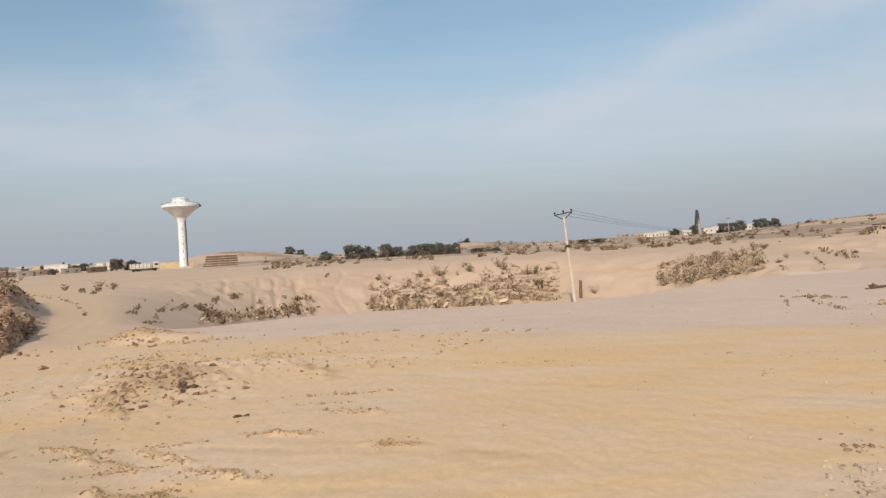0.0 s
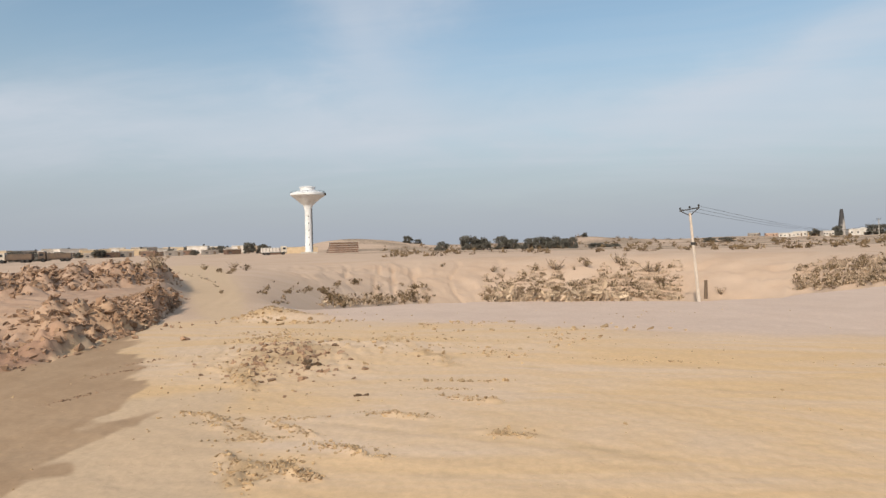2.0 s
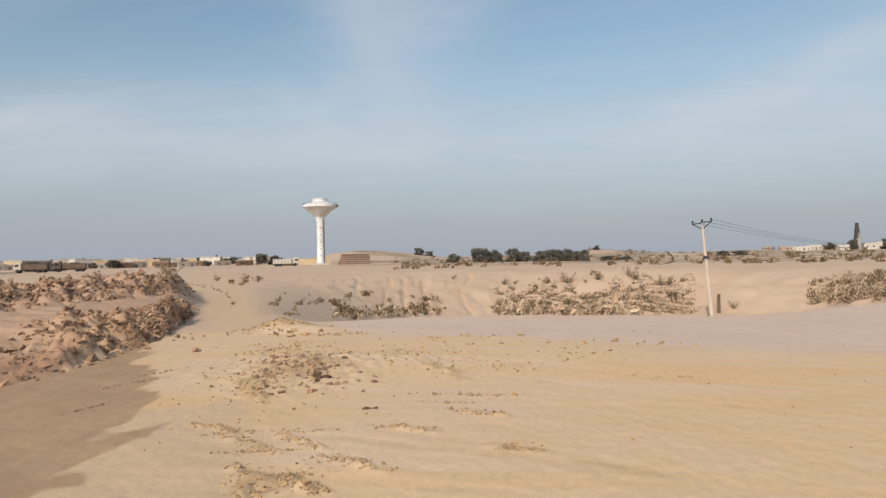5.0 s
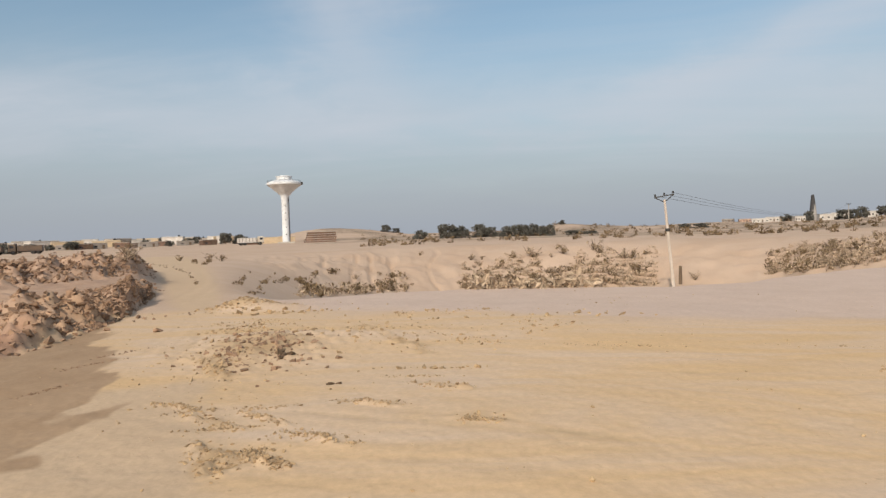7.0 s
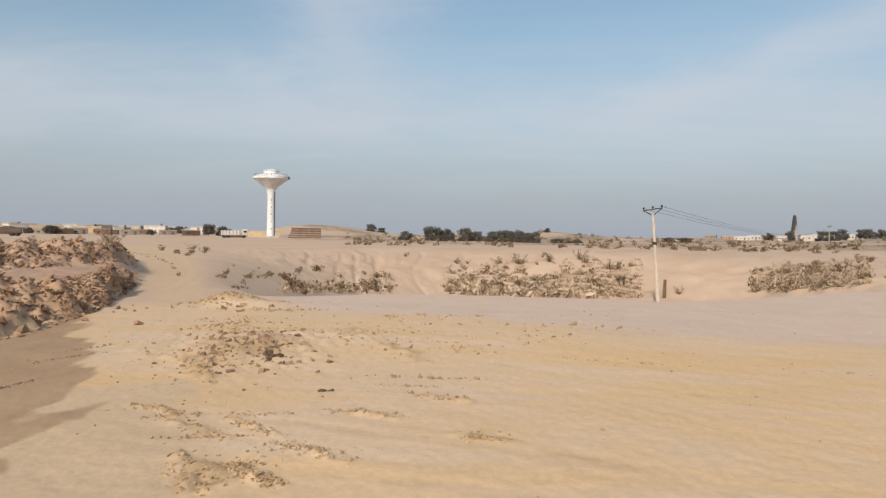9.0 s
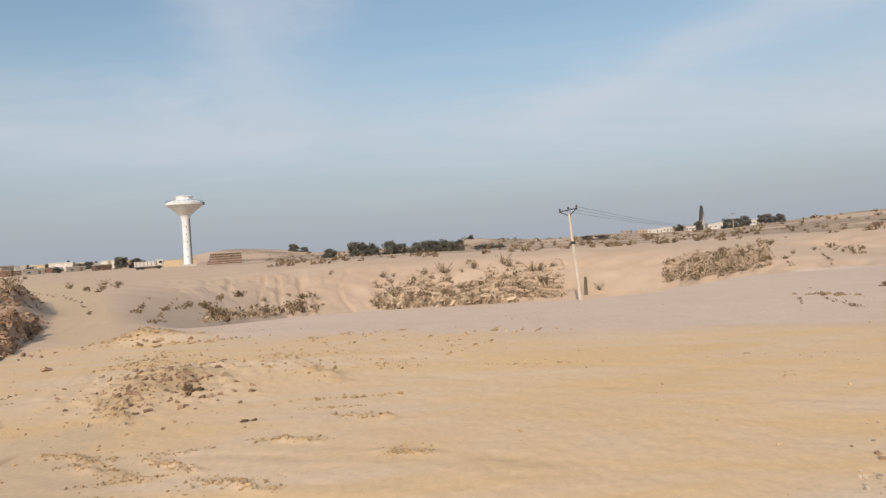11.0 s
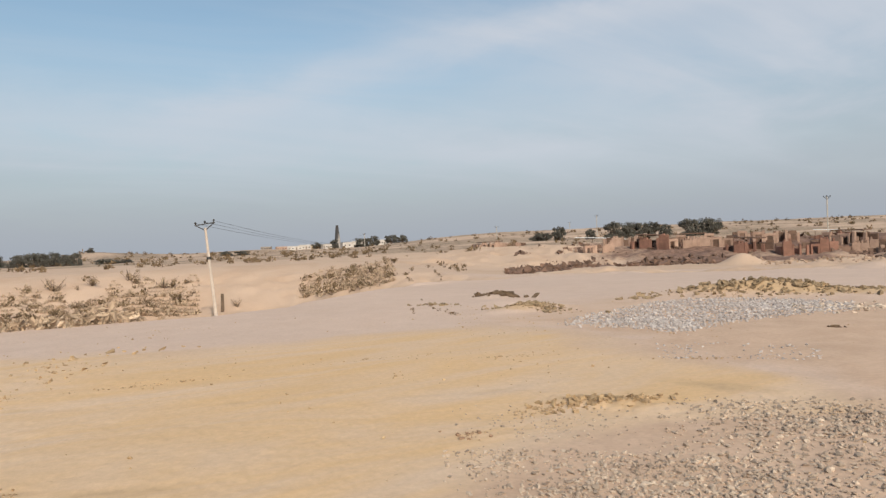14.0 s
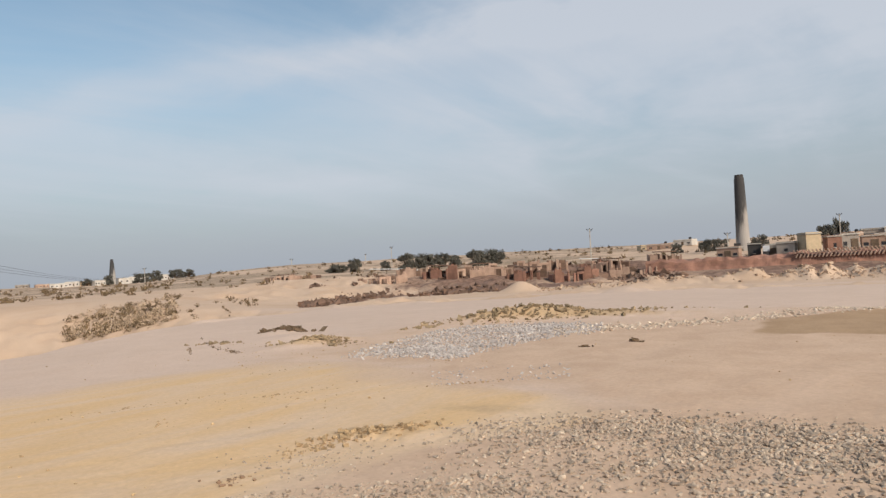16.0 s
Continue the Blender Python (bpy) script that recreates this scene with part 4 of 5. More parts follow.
clod_heap(-23.6, 9.5, 0.85, 1.5, 0, 298, 0.010, 0.040, CLOD_R, "heap of broken reddish clods on the graded field", 1)
clod_heap(-21.6, 8.85, 0.10, 0.12, 0, 22, 0.015, 0.045, CLOD_D, "dark clump of earth and roots on sand", 2, "earth_clump")
clod_heap(-17.67, 7.05, 0.09, 0.03, 0, 5, 0.015, 0.032, CLOD_D, "few small dark stones on sand", 3, "small_rocks")
clod_heap(-16.5, 10.6, 2.4, 1.5, 0, 170, 0.008, 0.03, CLOD_Y, "scattered yellow clods on the graded field", 4)
clod_heap(-24.6, 15.9, 1.0, 0.7, 0, 290, 0.010, 0.036, CLOD_Y, "small ridge of tipped yellow earth", 5)
clod_heap(-21.0, 14.6, 1.4, 0.4, -10, 50, 0.015, 0.05, CLOD_Y, "low trail of loose yellow clods", 6)
clod_heap(43.4, 6.75, 0.62, 0.22, 18, 280, 0.008, 0.03, CLOD_Y, "ridge of loose yellow clods on flat ground", 7)
clod_heap(38.6, 6.35, 0.35, 0.12, 18, 50, 0.006, 0.02, CLOD_Y, "thin tail of loose yellow clods", 8)
clod_heap(55.0, 18.7, 2.3, 0.6, 5, 298, 0.02, 0.07, CLOD_O, "long ridge of dumped olive-yellow earth", 9)
clod_heap(61.5, 18.6, 3.0, 0.5, 12, 240, 0.018, 0.06, CLOD_O, "low ridge of dumped yellow earth", 10)
clod_heap(34.8, 19.6, 0.75, 0.3, -25, 60, 0.03, 0.12, CLOD_D, "dark lumps of earth on pale ground", 11)
clod_heap(37.6, 15.6, 1.1, 0.45, -30, 230, 0.015, 0.06, CLOD_O, "row of small brown rubble on pale ground", 12)
clod_heap(29.4, 17.6, 0.9, 0.25, -25, 26, 0.02, 0.06, CLOD_O, "trail of brown clods across pale ground", 13)
clod_heap(46.6, 17.6, 0.6, 0.25, 0, 18, 0.03, 0.08, CLOD_O, "few brown clods behind the stone band", 14)
clod_heap(64.5, 13.1, 0.12, 0.08, 0, 5, 0.04, 0.11, CLOD_D, "dark rock lying alone on the flat ground", 15, "rock")
clod_heap(61.0, 12.4, 0.22, 0.04, 0, 6, 0.02, 0.05, CLOD_D, "strip of dark earth lying on the ground", 16, "small_rocks")
clod_heap(-8.0, 7.6, 0.5, 0.06, -8, 24, 0.01, 0.03, CLOD_Y, "short row of crumbs pushed up by a wheel", 17)
clod_heap(-4.8, 5.4, 0.16, 0.06, -8, 18, 0.01, 0.026, CLOD_Y, "small cluster of earth crumbs", 18)
clod_heap(32.5, 5.6, 0.2, 0.12, 0, 26, 0.006, 0.022, CLOD_R, "small dry clods beside the gravel", 19)
clod_heap(-2.0, 12.0, 3.0, 0.4, 0, 30, 0.015, 0.05, CLOD_Y, "few stray clods along the field edge", 20)
# the spoil heap's broken face
x, y = sector(80000, -72, -31.5, 9.0, 34, 25, lambda x, y, a, r: (ss(-0.6, 0.3, spoil_zone(a, r)[0]) * ss(4.4, 2.0, spoil_zone(a, r)[0]) * ss(-47, -40, a) + ss(6.8, 8.2, spoil_zone(a, r)[0]) * ss(14, 11, spoil_zone(a, r)[0])) * (0.45 + 0.55 * ss(-0.15, 0.3, fbm(x * 0.5, y * 0.5, 79, 3))) * ss(-31, -33, a))
stone_field("spoil_clods", x, y, skewed(len(x), 0.009, 0.062, 26, 2.6), CLOD_R, "broken reddish-brown clods covering the spoil heap", "earth", 27, 0.35, broken=True)
x, y = sector(5000, -36.5, -31, 14, 22, 28, lambda x, y, a, r: ss(-0.5, 0.3, spoil_zone(a, r)[0]) * ss(4.5, 3, spoil_zone(a, r)[0]))
stone_field("spoil_clods", x, y, skewed(len(x), 0.010, 0.055, 29, 2.4), CLOD_R, "broken clods at the end of the spoil heap", "earth", 30, 0.35, broken=True)
for k, (az, d, w) in enumerate(((-36, 1.2, 1.6), (-39, 1.6, 1.6), (-38, 9.4, 1.8), (-42, 9.2, 2.0), (-46, 9.2, 2.0), (-34.5, 8.6, 1.4), (-50, 9.0, 1.8))):
    foot = float(np.interp(az, [-80, -51, -45, -41, -37, -33.5, -32], [8.6, 9.3, 10.7, 11.6, 13.4, 16.2, 20.2]))
    clod_heap(az, foot + d, w, 0.9, 0, 40, 0.02, 0.07, CLOD_R, "large broken clods on the spoil heap", 60 + k)

# crumbs on the ridges beside the wheel tracks
gen = np.random.RandomState(57)
for k, (a0, r0, a1, r1, w) in enumerate(RIDGES):
    f = gen.uniform(0, 1, 110)
    a, b = bearing(a0) * r0, bearing(a1) * r1
    x, y = a.x + (b.x - a.x) * f + gen.normal(0, w * 0.8, 110), a.y + (b.y - a.y) * f + gen.normal(0, w * 0.8, 110)
    stone_field("earth_crumbs", x, y, skewed(110, 0.004, 0.014, 58 + k, 2.2), CLOD_Y, "crumbled yellow earth thrown up by a wheel", "earth", 80 + k, broken=True)

# crumbly marks left by wheels close by
for k, (az, r, across, along, turn) in enumerate(((-26.8, 5.75, 0.35, 0.06, -12), (-25.4, 4.95, 0.16, 0.14, 30), (-24.0, 5.05, 0.14, 0.12, -40), (-19.2, 5.25, 0.34, 0.06, -14), (-29.0, 6.5, 0.3, 0.08, -8), (-22.5, 6.3, 0.4, 0.06, -14),
                                                  (-10.5, 7.2, 0.5, 0.05, -6), (6.0, 9.0, 0.8, 0.08, 0), (24.0, 9.6, 1.2, 0.12, 8), (36.0, 9.4, 0.8, 0.1, 10), (52.0, 9.3, 0.7, 0.1, 10), (-36.4, 9.8, 0.5, 0.07, 30), (-39.2, 8.4, 0.4, 0.06, 35), (-33.8, 10.6, 0.5, 0.06, 30))):
    clod_heap(az, r, across, along, turn, 60, 0.004, 0.014, CLOD_Y if k < 11 else CLOD_R, "crumbs of earth turned up along a wheel mark", 90 + k, "wheel_mark_crumbs")


# ---- buildings ----
BRICK = surface("red_brick", (0.30, 0.160, 0.115), (0.20, 0.108, 0.078), 0.9, 3.0, 0.7, 0.4, vary=0.18)
MUD = surface("mud_brick", (0.44, 0.305, 0.230), (0.32, 0.210, 0.155), 0.92, 3.0, 0.6, 0.4, vary=0.18)
CREAM = surface("cream_render", (0.60, 0.47, 0.31), (0.52, 0.40, 0.27), 0.88, 2.0, 0.3, 0.2, vary=0.1)
GREY_WALL = surface("grey_render", (0.36, 0.32, 0.28), (0.28, 0.24, 0.21), 0.88, 2.0, 0.4, 0.2, vary=0.15)
WHITEWASH = surface("whitewash", (0.66, 0.62, 0.57), (0.54, 0.49, 0.43), 0.85, 2.0, 0.4, 0.2, vary=0.12)
# burnt earth and brick; its dark tone also paints the shade inside the ruins
KILN_EARTH_SHADE = surface("burnt_earth_and_shade", (0.20, 0.125, 0.09), (0.12, 0.08, 0.06), 0.92, 3.0, 0.8, 0.4, vary=0.3)
GLASSY = surface("dark_window", (0.045, 0.045, 0.05), None, 0.25, 2.0, 0.6, 0.05)
RUBBER = surface("tyre_rubber", (0.025, 0.024, 0.023), None, 0.8, 8.0, 2.0, 0.2)
PAINT_W = surface("dusty_white_paint", (0.60, 0.55, 0.47), (0.50, 0.42, 0.33), 0.5, 4.0, 0.8, 0.1)
PAINT_D = surface("dark_truck_body", (0.10, 0.075, 0.06), (0.16, 0.11, 0.075), 0.6, 4.0, 0.8, 0.2)
TANK = surface("black_plastic_tank", (0.03, 0.03, 0.032), None, 0.5, 4.0, 1.0, 0.1)


def house(az, r, w, d, h, wall, label, turn=0.0, windows=2, door=True, tank=False, group="", parapet=0.35):
    """A flat-roofed house with a parapet, a door, windows and a roof slab."""
    t = thing("house", stand(az, r, turn, -0.3), label, "house", group)
    g = fresh()
    box(g, 0, 0, 0, w, d, h + 0.3, 0.02)
    part("wall", g, wall, t)
    part("roof", box(fresh(), 0, 0, h + 0.3, w + 0.3, d + 0.3, 0.18, 0.03), CONCRETE, t, "flat concrete roof slab")
    g = fresh()
    for sx, sy, lx, ly in ((0, -d / 2 + 0.08, w, 0.16), (0, d / 2 - 0.08, w, 0.16), (-w / 2 + 0.08, 0, 0.16, d - 0.33), (w / 2 - 0.08, 0, 0.16, d - 0.33)):
        box(g, sx, sy, h + 0.48, lx, ly, parapet)
    part("parapet", g, wall, t)
    slots = windows + (1 if door else 0)
    for k in range(slots):
        x = -w / 2 + w * (k + 0.5) / slots
        if door and k == slots // 2:
            part("door", box(fresh(), x, -d / 2 - 0.01, 0.3, 1.0, 0.10, min(2.05, h * 0.75), 0.02), BARK, t, "dark wooden door")
        else:
            f = part("window", box(fresh(), x, -d / 2, h * 0.42, min(1.15, w * 0.2), 0.08, min(1.1, h * 0.28), 0.02), GLASSY, t, "dark window")
            part("sill", box(fresh(), x, -d / 2 - 0.05, h * 0.42 - 0.1, min(1.35, w * 0.24), 0.2, 0.09), CONCRETE, f)
    if tank:
        part("water_tank", lathe(fresh(), [(0.55, h + 0.48), (0.6, h + 0.6), (0.6, h + 1.5), (0.3, h + 1.75), (0.2, h + 1.8)], 14, w * 0.25, d * 0.1), TANK, t, "black plastic roof tank")
    return t


# large cream house with a covered yard behind the spoil heap
def compound():
    t = thing("house", stand(-46.75, 200, -20, -0.3), "cream flat-roofed house with a white upper room and rooftop tanks", "house")
    part("wall", box(fresh(), -1.2, 0, 0, 10.5, 9, 6.6, 0.03), CREAM, t)
    part("roof", box(fresh(), -0.8, -0.3, 6.6, 12.0, 10.0, 0.28, 0.04), CONCRETE, t, "flat pale roof slab with an overhang")
    part("porch_wall", box(fresh(), 5.0, 1.0, 0, 1.9, 7.0, 3.4, 0.03), GREY_WALL, t)
    part("porch_slab", box(fresh(), 4.9, -0.6, 3.4, 2.6, 10.0, 0.35, 0.04), PLASTER, t, "white porch slab")
    part("upper_room", box(fresh(), 4.6, 0.8, 3.75, 2.0, 6.8, 2.85, 0.03), WHITEWASH, t, "whitewashed upper room")
    part("window", box(fresh(), 2.2, -4.53, 3.9, 0.9, 0.1, 1.2, 0.02), GLASSY, t)
    part("door", box(fresh(), 3.4, -4.53, 3.75, 0.9, 0.1, 2.2, 0.02), PLASTER, t, "white door")
    for x, y, w, h in ((-5.2, 0, 0.9, 0.7), (-2.2, 1, 2.8, 1.3), (-0.2, 0.5, 1.1, 1.7), (3.6, 0.5, 1.5, 1.2)):
        part("water_tank", lathe(fresh(), [(w / 2, 6.88), (w / 2, 6.88 + h * 0.75), (w * 0.3, 6.88 + h * 0.95), (w * 0.15, 6.88 + h)], 12, x, y), TANK, t, "dark rooftop tank")
    part("canopy", box(fresh(), 7.3, -3.0, 2.5, 4.4, 4.0, 0.12, 0.02), IRON, t, "dark lean-to canopy")
    for x in (5.4, 9.2):
        part("post", rod(fresh(), (x, -4.8, 0), (x, -4.8, 2.5), 0.07), IRON, t)
    w = thing("boundary_wall", stand(-51.4, 205, -10, -0.3), "long cream boundary wall beside the house", "wall")
    part("panel", box(fresh(), -9, 0, 0, 32, 0.3, 4.4, 0.03), CREAM, w)
    part("coping", box(fresh(), -9, 0, 4.4, 32.2, 0.45, 0.12, 0.02), CONCRETE, w)


compound()

rnd = random.Random(5)
walls = [WHITEWASH, GREY_WALL, WHITEWASH, GREY_WALL, CREAM]
for k in range(34):
    az = -44.6 + 19.0 * k / 33 + rnd.uniform(-0.3, 0.3)
    r = rnd.uniform(370, 470)
    house(az, r, rnd.uniform(6, 14), rnd.uniform(6, 10), rnd.uniform(2.6, 4.0), walls[(k * 7) % 5], "low flat-roofed house at the edge of the village", rnd.uniform(-30, 30), rnd.choice((1, 2, 3)), k % 3 != 0, k % 4 == 1, "village houses")
for k, (az, r, w, h, m) in enumerate(((17.7, 575, 12, 4, WHITEWASH), (18.6, 585, 10, 5, WHITEWASH), (19.4, 590, 12, 5, CREAM), (20.3, 585, 8, 5.5, WHITEWASH), (22.4, 575, 16, 6.5, WHITEWASH), (23.2, 590, 14, 7.5, WHITEWASH), (25.1, 590, 9, 6.5, WHITEWASH), (16.6, 600, 9, 3, MUD), (15.4, 610, 9, 3, GREY_WALL))):
    house(az, r, w, 8, 0.62 * h, m, "white flat-roofed house of the far hamlet", rnd.uniform(-25, 25), 3, True, False, "far hamlet houses")
for k, (az, r, w, h, m) in enumerate(((79.6, 255, 5, 4.8, MUD), (80.9, 262, 7, 6.0, GREY_WALL), (82.6, 258, 9, 6.5, WHITEWASH), (81.4, 240, 6, 4.0, GREY_WALL), (84.4, 255, 9, 4.5, GREY_WALL), (77.3, 270, 8, 3.6, MUD), (66.0, 300, 10, 3.0, MUD), (65.0, 310, 7, 2.4, CREAM), (68.0, 310, 8, 3.0, WHITEWASH))):
    house(az, r, w, 7, 0.6 * h, m, "flat-roofed house beyond the brick kiln", rnd.uniform(-20, 20), 2, True, k % 2 == 0, "houses beyond the kiln")

# workers' huts on the kiln bank
house(76.9, 117, 2.3, 2.6, 2.75, CREAM, "small pale hut with a bare lit wall on the kiln bank", 28, 0, False, False, "kiln huts", 0.15)
house(75.4, 118, 2.6, 2.4, 1.7, GREY_WALL, "low grey hut on the kiln bank", -10, 1, False, False, "kiln huts", 0.1)
house(74.3, 121, 2.2, 2.4, 1.6, GREY_WALL, "low grey hut with a dark doorway", 10, 0, True, False, "kiln huts", 0.1)
house(78.4, 119, 2.0, 2.6, 2.2, BRICK, "reddish-brown brick shed on the kiln bank", 15, 1, False, False, "kiln huts", 0.1)
house(79.3, 120, 2.6, 2.6, 2.3, GREY_WALL, "grey shed with an overhanging roof", 20, 1, True, False, "kiln huts", 0.1)
house(81.0, 121, 3.4, 2.6, 1.9, MUD, "mud-brick hut on the kiln bank", 5, 2, True, False, "kiln huts", 0.1)
house(83.0, 121, 4.0, 2.6, 2.0, GREY_WALL, "low grey hut row on the kiln bank", 0, 2, True, False, "kiln huts", 0.1)
house(71.3, 119, 3.4, 2.4, 1.6, MUD, "ruined mud hut with dark openings", -12, 2, True, False, "kiln huts", 0.1)
house(73.1, 123, 2.0, 2.0, 2.0, SOOT, "sooty shed beside the chimney", 0, 1, False, False, "kiln huts", 0.1)
b = thing("sign_board", stand(73.95, 119), "plain white board standing by the huts", "board")
part("panel", box(fresh(), 0, 0, 0.7, 1.0, 0.06, 0.9, 0.01), PLASTER, b)
for x in (-0.4, 0.4):
    part("leg", rod(fresh(), (x, 0.06, -0.1), (x, 0.06, 1.5), 0.04), IRON, b)


# ---- the old brick works ----
def ruined_shed(az, r, w, count, h, wall, seed, turn=0.0, roofed=False):
    """Broken brick shed: bays of standing wall and dark doorways before a back wall coloured as shade."""
    rnd = random.Random(seed)
    h *= 1.1
    t = thing("ruined_shed", stand(az, r + 5 * math.sin(seed * 2.7), turn + 22 * math.sin(seed * 1.9), -0.35), "ruined brick shed with broken walls and dark doorways", "ruin", "ruined brick sheds")
    deep = rnd.uniform(2.2, 3.4)
    steps = max(4, int(w / 0.9))
    # back wall coloured dark, so the gaps between piers look shaded
    for k in range(steps):
        part("wall_block", box(fresh(), -w / 2 + w * (k + 0.5) / steps, deep, 0, w / steps - 0.004, 0.35, h * rnd.uniform(0.6, 1.0), 0.03), KILN_EARTH_SHADE, t)
    bay = w / count
    for k in range(count):
        x, top = -w / 2 + bay * (k + 0.5), h * rnd.uniform(0.7, 1.05)
        kind = rnd.random()
        if kind < 0.32:
            p = part("wall_panel", box(fresh(), x, 0, 0, bay - 0.01, 0.34, top, 0.03, rnd.uniform(-3, 3), 0, 0.985), wall, t)
            for j in range(3):
                if rnd.random() < 0.6:
                    part("broken_brick", box(fresh(), x + bay * (j - 1) * 0.3, 0, top - 0.02, bay * 0.2, 0.3, rnd.uniform(0.12, 0.4), 0.02, rnd.uniform(-8, 8)), wall, p)
        elif kind < 0.8:
            for e in (-1, 1):
                part("jamb", box(fresh(), x + e * bay * 0.38, 0, 0, bay * 0.23, 0.36, top * rnd.uniform(0.85, 1.0), 0.03, rnd.uniform(-5, 5)), wall, t)
            if rnd.random() < 0.6:
                part("lintel", box(fresh(), x, 0, top * 0.82, bay * 0.98, 0.4, top * 0.2, 0.02, 0, rnd.uniform(-4, 4)), wall, t)
        else:
            part("pier", box(fresh(), x + rnd.uniform(-0.3, 0.3), 0, 0, rnd.uniform(0.3, 0.5), 0.45, top * rnd.uniform(0.6, 1.1), 0.03, rnd.uniform(-6, 6), rnd.uniform(-3, 3), 0.9), wall, t)
        if rnd.random() < 0.5 or k == 0:
            part("side_wall", box(fresh(), x - bay * 0.49, deep * 0.5, 0, 0.3, deep - 0.6, h * rnd.uniform(0.5, 0.9), 0.02), wall, t)
    if roofed:
        part("roof", box(fresh(), 0, deep * 0.5 + 0.05, h * 1.04, w * 0.7, deep * 0.9, 0.16, 0.03, 0, rnd.uniform(-3, 3)), KILN_EARTH_SHADE, t, "sagging roof of earth and sticks")
    return t


SHEDS = ((63.9, 98, 6.5, 7, 1.6, MUD, 4), (61.6, 99, 6.0, 5, 1.9, MUD, -4), (59.3, 97, 6.2, 6, 1.9, BRICK, 6), (57.0, 100, 6.0, 4, 2.0, MUD, -6), (54.8, 99, 5.5, 4, 2.1, BRICK, 3),
         (52.3, 101, 6.0, 4, 1.7, MUD, -3), (50.0, 102, 6.0, 5, 1.9, MUD, 5), (47.6, 102, 5.8, 4, 1.9, BRICK, -8), (45.4, 103, 5.6, 4, 1.8, MUD, 4), (43.6, 104, 4.5, 3, 1.7, MUD, 0),
         (66.5, 108, 5.0, 4, 1.6, MUD, 8), (41.9, 106, 4.0, 3, 1.4, MUD, -6), (56.0, 110, 7, 5, 1.5, MUD, 2), (50.8, 112, 7, 5, 1.5, MUD, -4), (61.0, 110, 6, 4, 1.4, BRICK, 0), (46.0, 114, 6, 4, 1.5, MUD, 3),
         (34.6, 150, 7, 7, 1.5, MUD, 5), (36.2, 155, 5, 4, 1.5, MUD, -5))
for k, (az, r, w, c, h, m, tn) in enumerate(SHEDS):
    ruined_shed(az, r, w, c, h, m, 200 + k, tn, k % 3 == 1)

# bricks and dark earth thrown about the ruins
x, y = sector(5000, 36.5, 68, 77, 116, 31, lambda x, y, a, r: ss(-0.1, 0.3, fbm(x * 0.12, y * 0.12, 81, 3)))
stone_field("brick_rubble", x, y, skewed(len(x), 0.08, 0.40, 32, 3.0), KILN_EARTH_SHADE, "red brick rubble strewn among the ruins", "rubble", 33, 0.3, broken=True)
x, y = sector(3500, 55, 90, 70, 80, 34, lambda x, y, a, r: np.exp(-((r - 74.5) / 2.4) ** 2))
stone_field("earth_lumps", x, y, skewed(len(x), 0.05, 0.17, 35, 2.6), CLOD_P, "pale lumps of tipped earth before the kiln", "earth", 36, 0.3, broken=True)
x, y = sector(260, 35.8, 41, 62, 74, 37)
stone_field("brick_rubble", x, y, skewed(len(x), 0.08, 0.4, 38, 2.4), KILN_EARTH_SHADE, "dark broken rubble on a low mound", "rubble", 39, 0.3, broken=True)


def kiln():
    """The long kiln bank, with raw bricks set out on edge in slanting rows along its top."""
    t = thing("brick_kiln", stand(75.0, 97), "long low kiln wall of red brick with slanting brick rows", "brick kiln")
    rnd = random.Random(77)
    outline = ((-2.4, -0.8), (-1.6, 0.2), (-1.35, 1.3), (-0.9, 1.75), (0.4, 1.85), (1.6, 0.8), (2.2, -0.8))
    steps = 120
    verts, faces = [], []
    for i in range(steps + 1):
        x = -17.0 + 34.0 * i / steps
        for y, z in outline:
            lift = 0.75 + 0.35 * noise.noise((x * 0.22, y * 0.3, 3.1)) + 0.25 * noise.noise((x * 1.1, y * 0.9, 7.7))
            verts.append((x, y + 0.35 * noise.noise((x * 0.8, z, 1.3)), z * lift if z > 0 else z))
    m = len(outline)
    for i in range(steps):
        for j in range(m - 1):
            faces.append((i * m + j, (i + 1) * m + j, (i + 1) * m + j + 1, i * m + j + 1))
    part("bank", (verts, [], faces), BRICK, t, "weathered red-brown kiln bank")
    me = None
    for row in range(2):
        for k in range(38):
            x = 1.6 + k * 0.42
            m = Matrix.Translation((x, -0.95 + row * 0.02, 0.72 + row * 0.55)) @ Matrix.Rotation(radians(-28 if row else 28), 4, "Y")
            if me is None:
                ob = part("raw_brick", box(fresh(), 0, -0.55, 0, 0.17, 0.5, 0.52, 0.02), MUD, t, "pale raw brick stack set at a slant")
                me = ob.data
            else:
                ob = new("raw_brick", me)
                ob.parent = t
            ob.matrix_basis = m
    return t


kiln()


def brick_stack(az, r, w, d, courses, step, label):
    """Stacked bricks in courses, pale ones between dark."""
    t = thing("brick_stack", stand(az, r, 6, -0.1), label, "brick stack", "brick stacks near the tower")
    rnd = random.Random(int(az * 10))
    for k in range(courses):
        x = rnd.uniform(-0.15, 0.15) + k * 0.12
        part("course", box(fresh(), x, 0, k * step, w - k * 0.3, d, step - 0.14, 0.03), KILN_EARTH_SHADE, t)
        part("pale_course", box(fresh(), x, 0, k * step + step - 0.14, w - k * 0.3 - 0.1, d, 0.13, 0.02), CONCRETE, t)
    return t


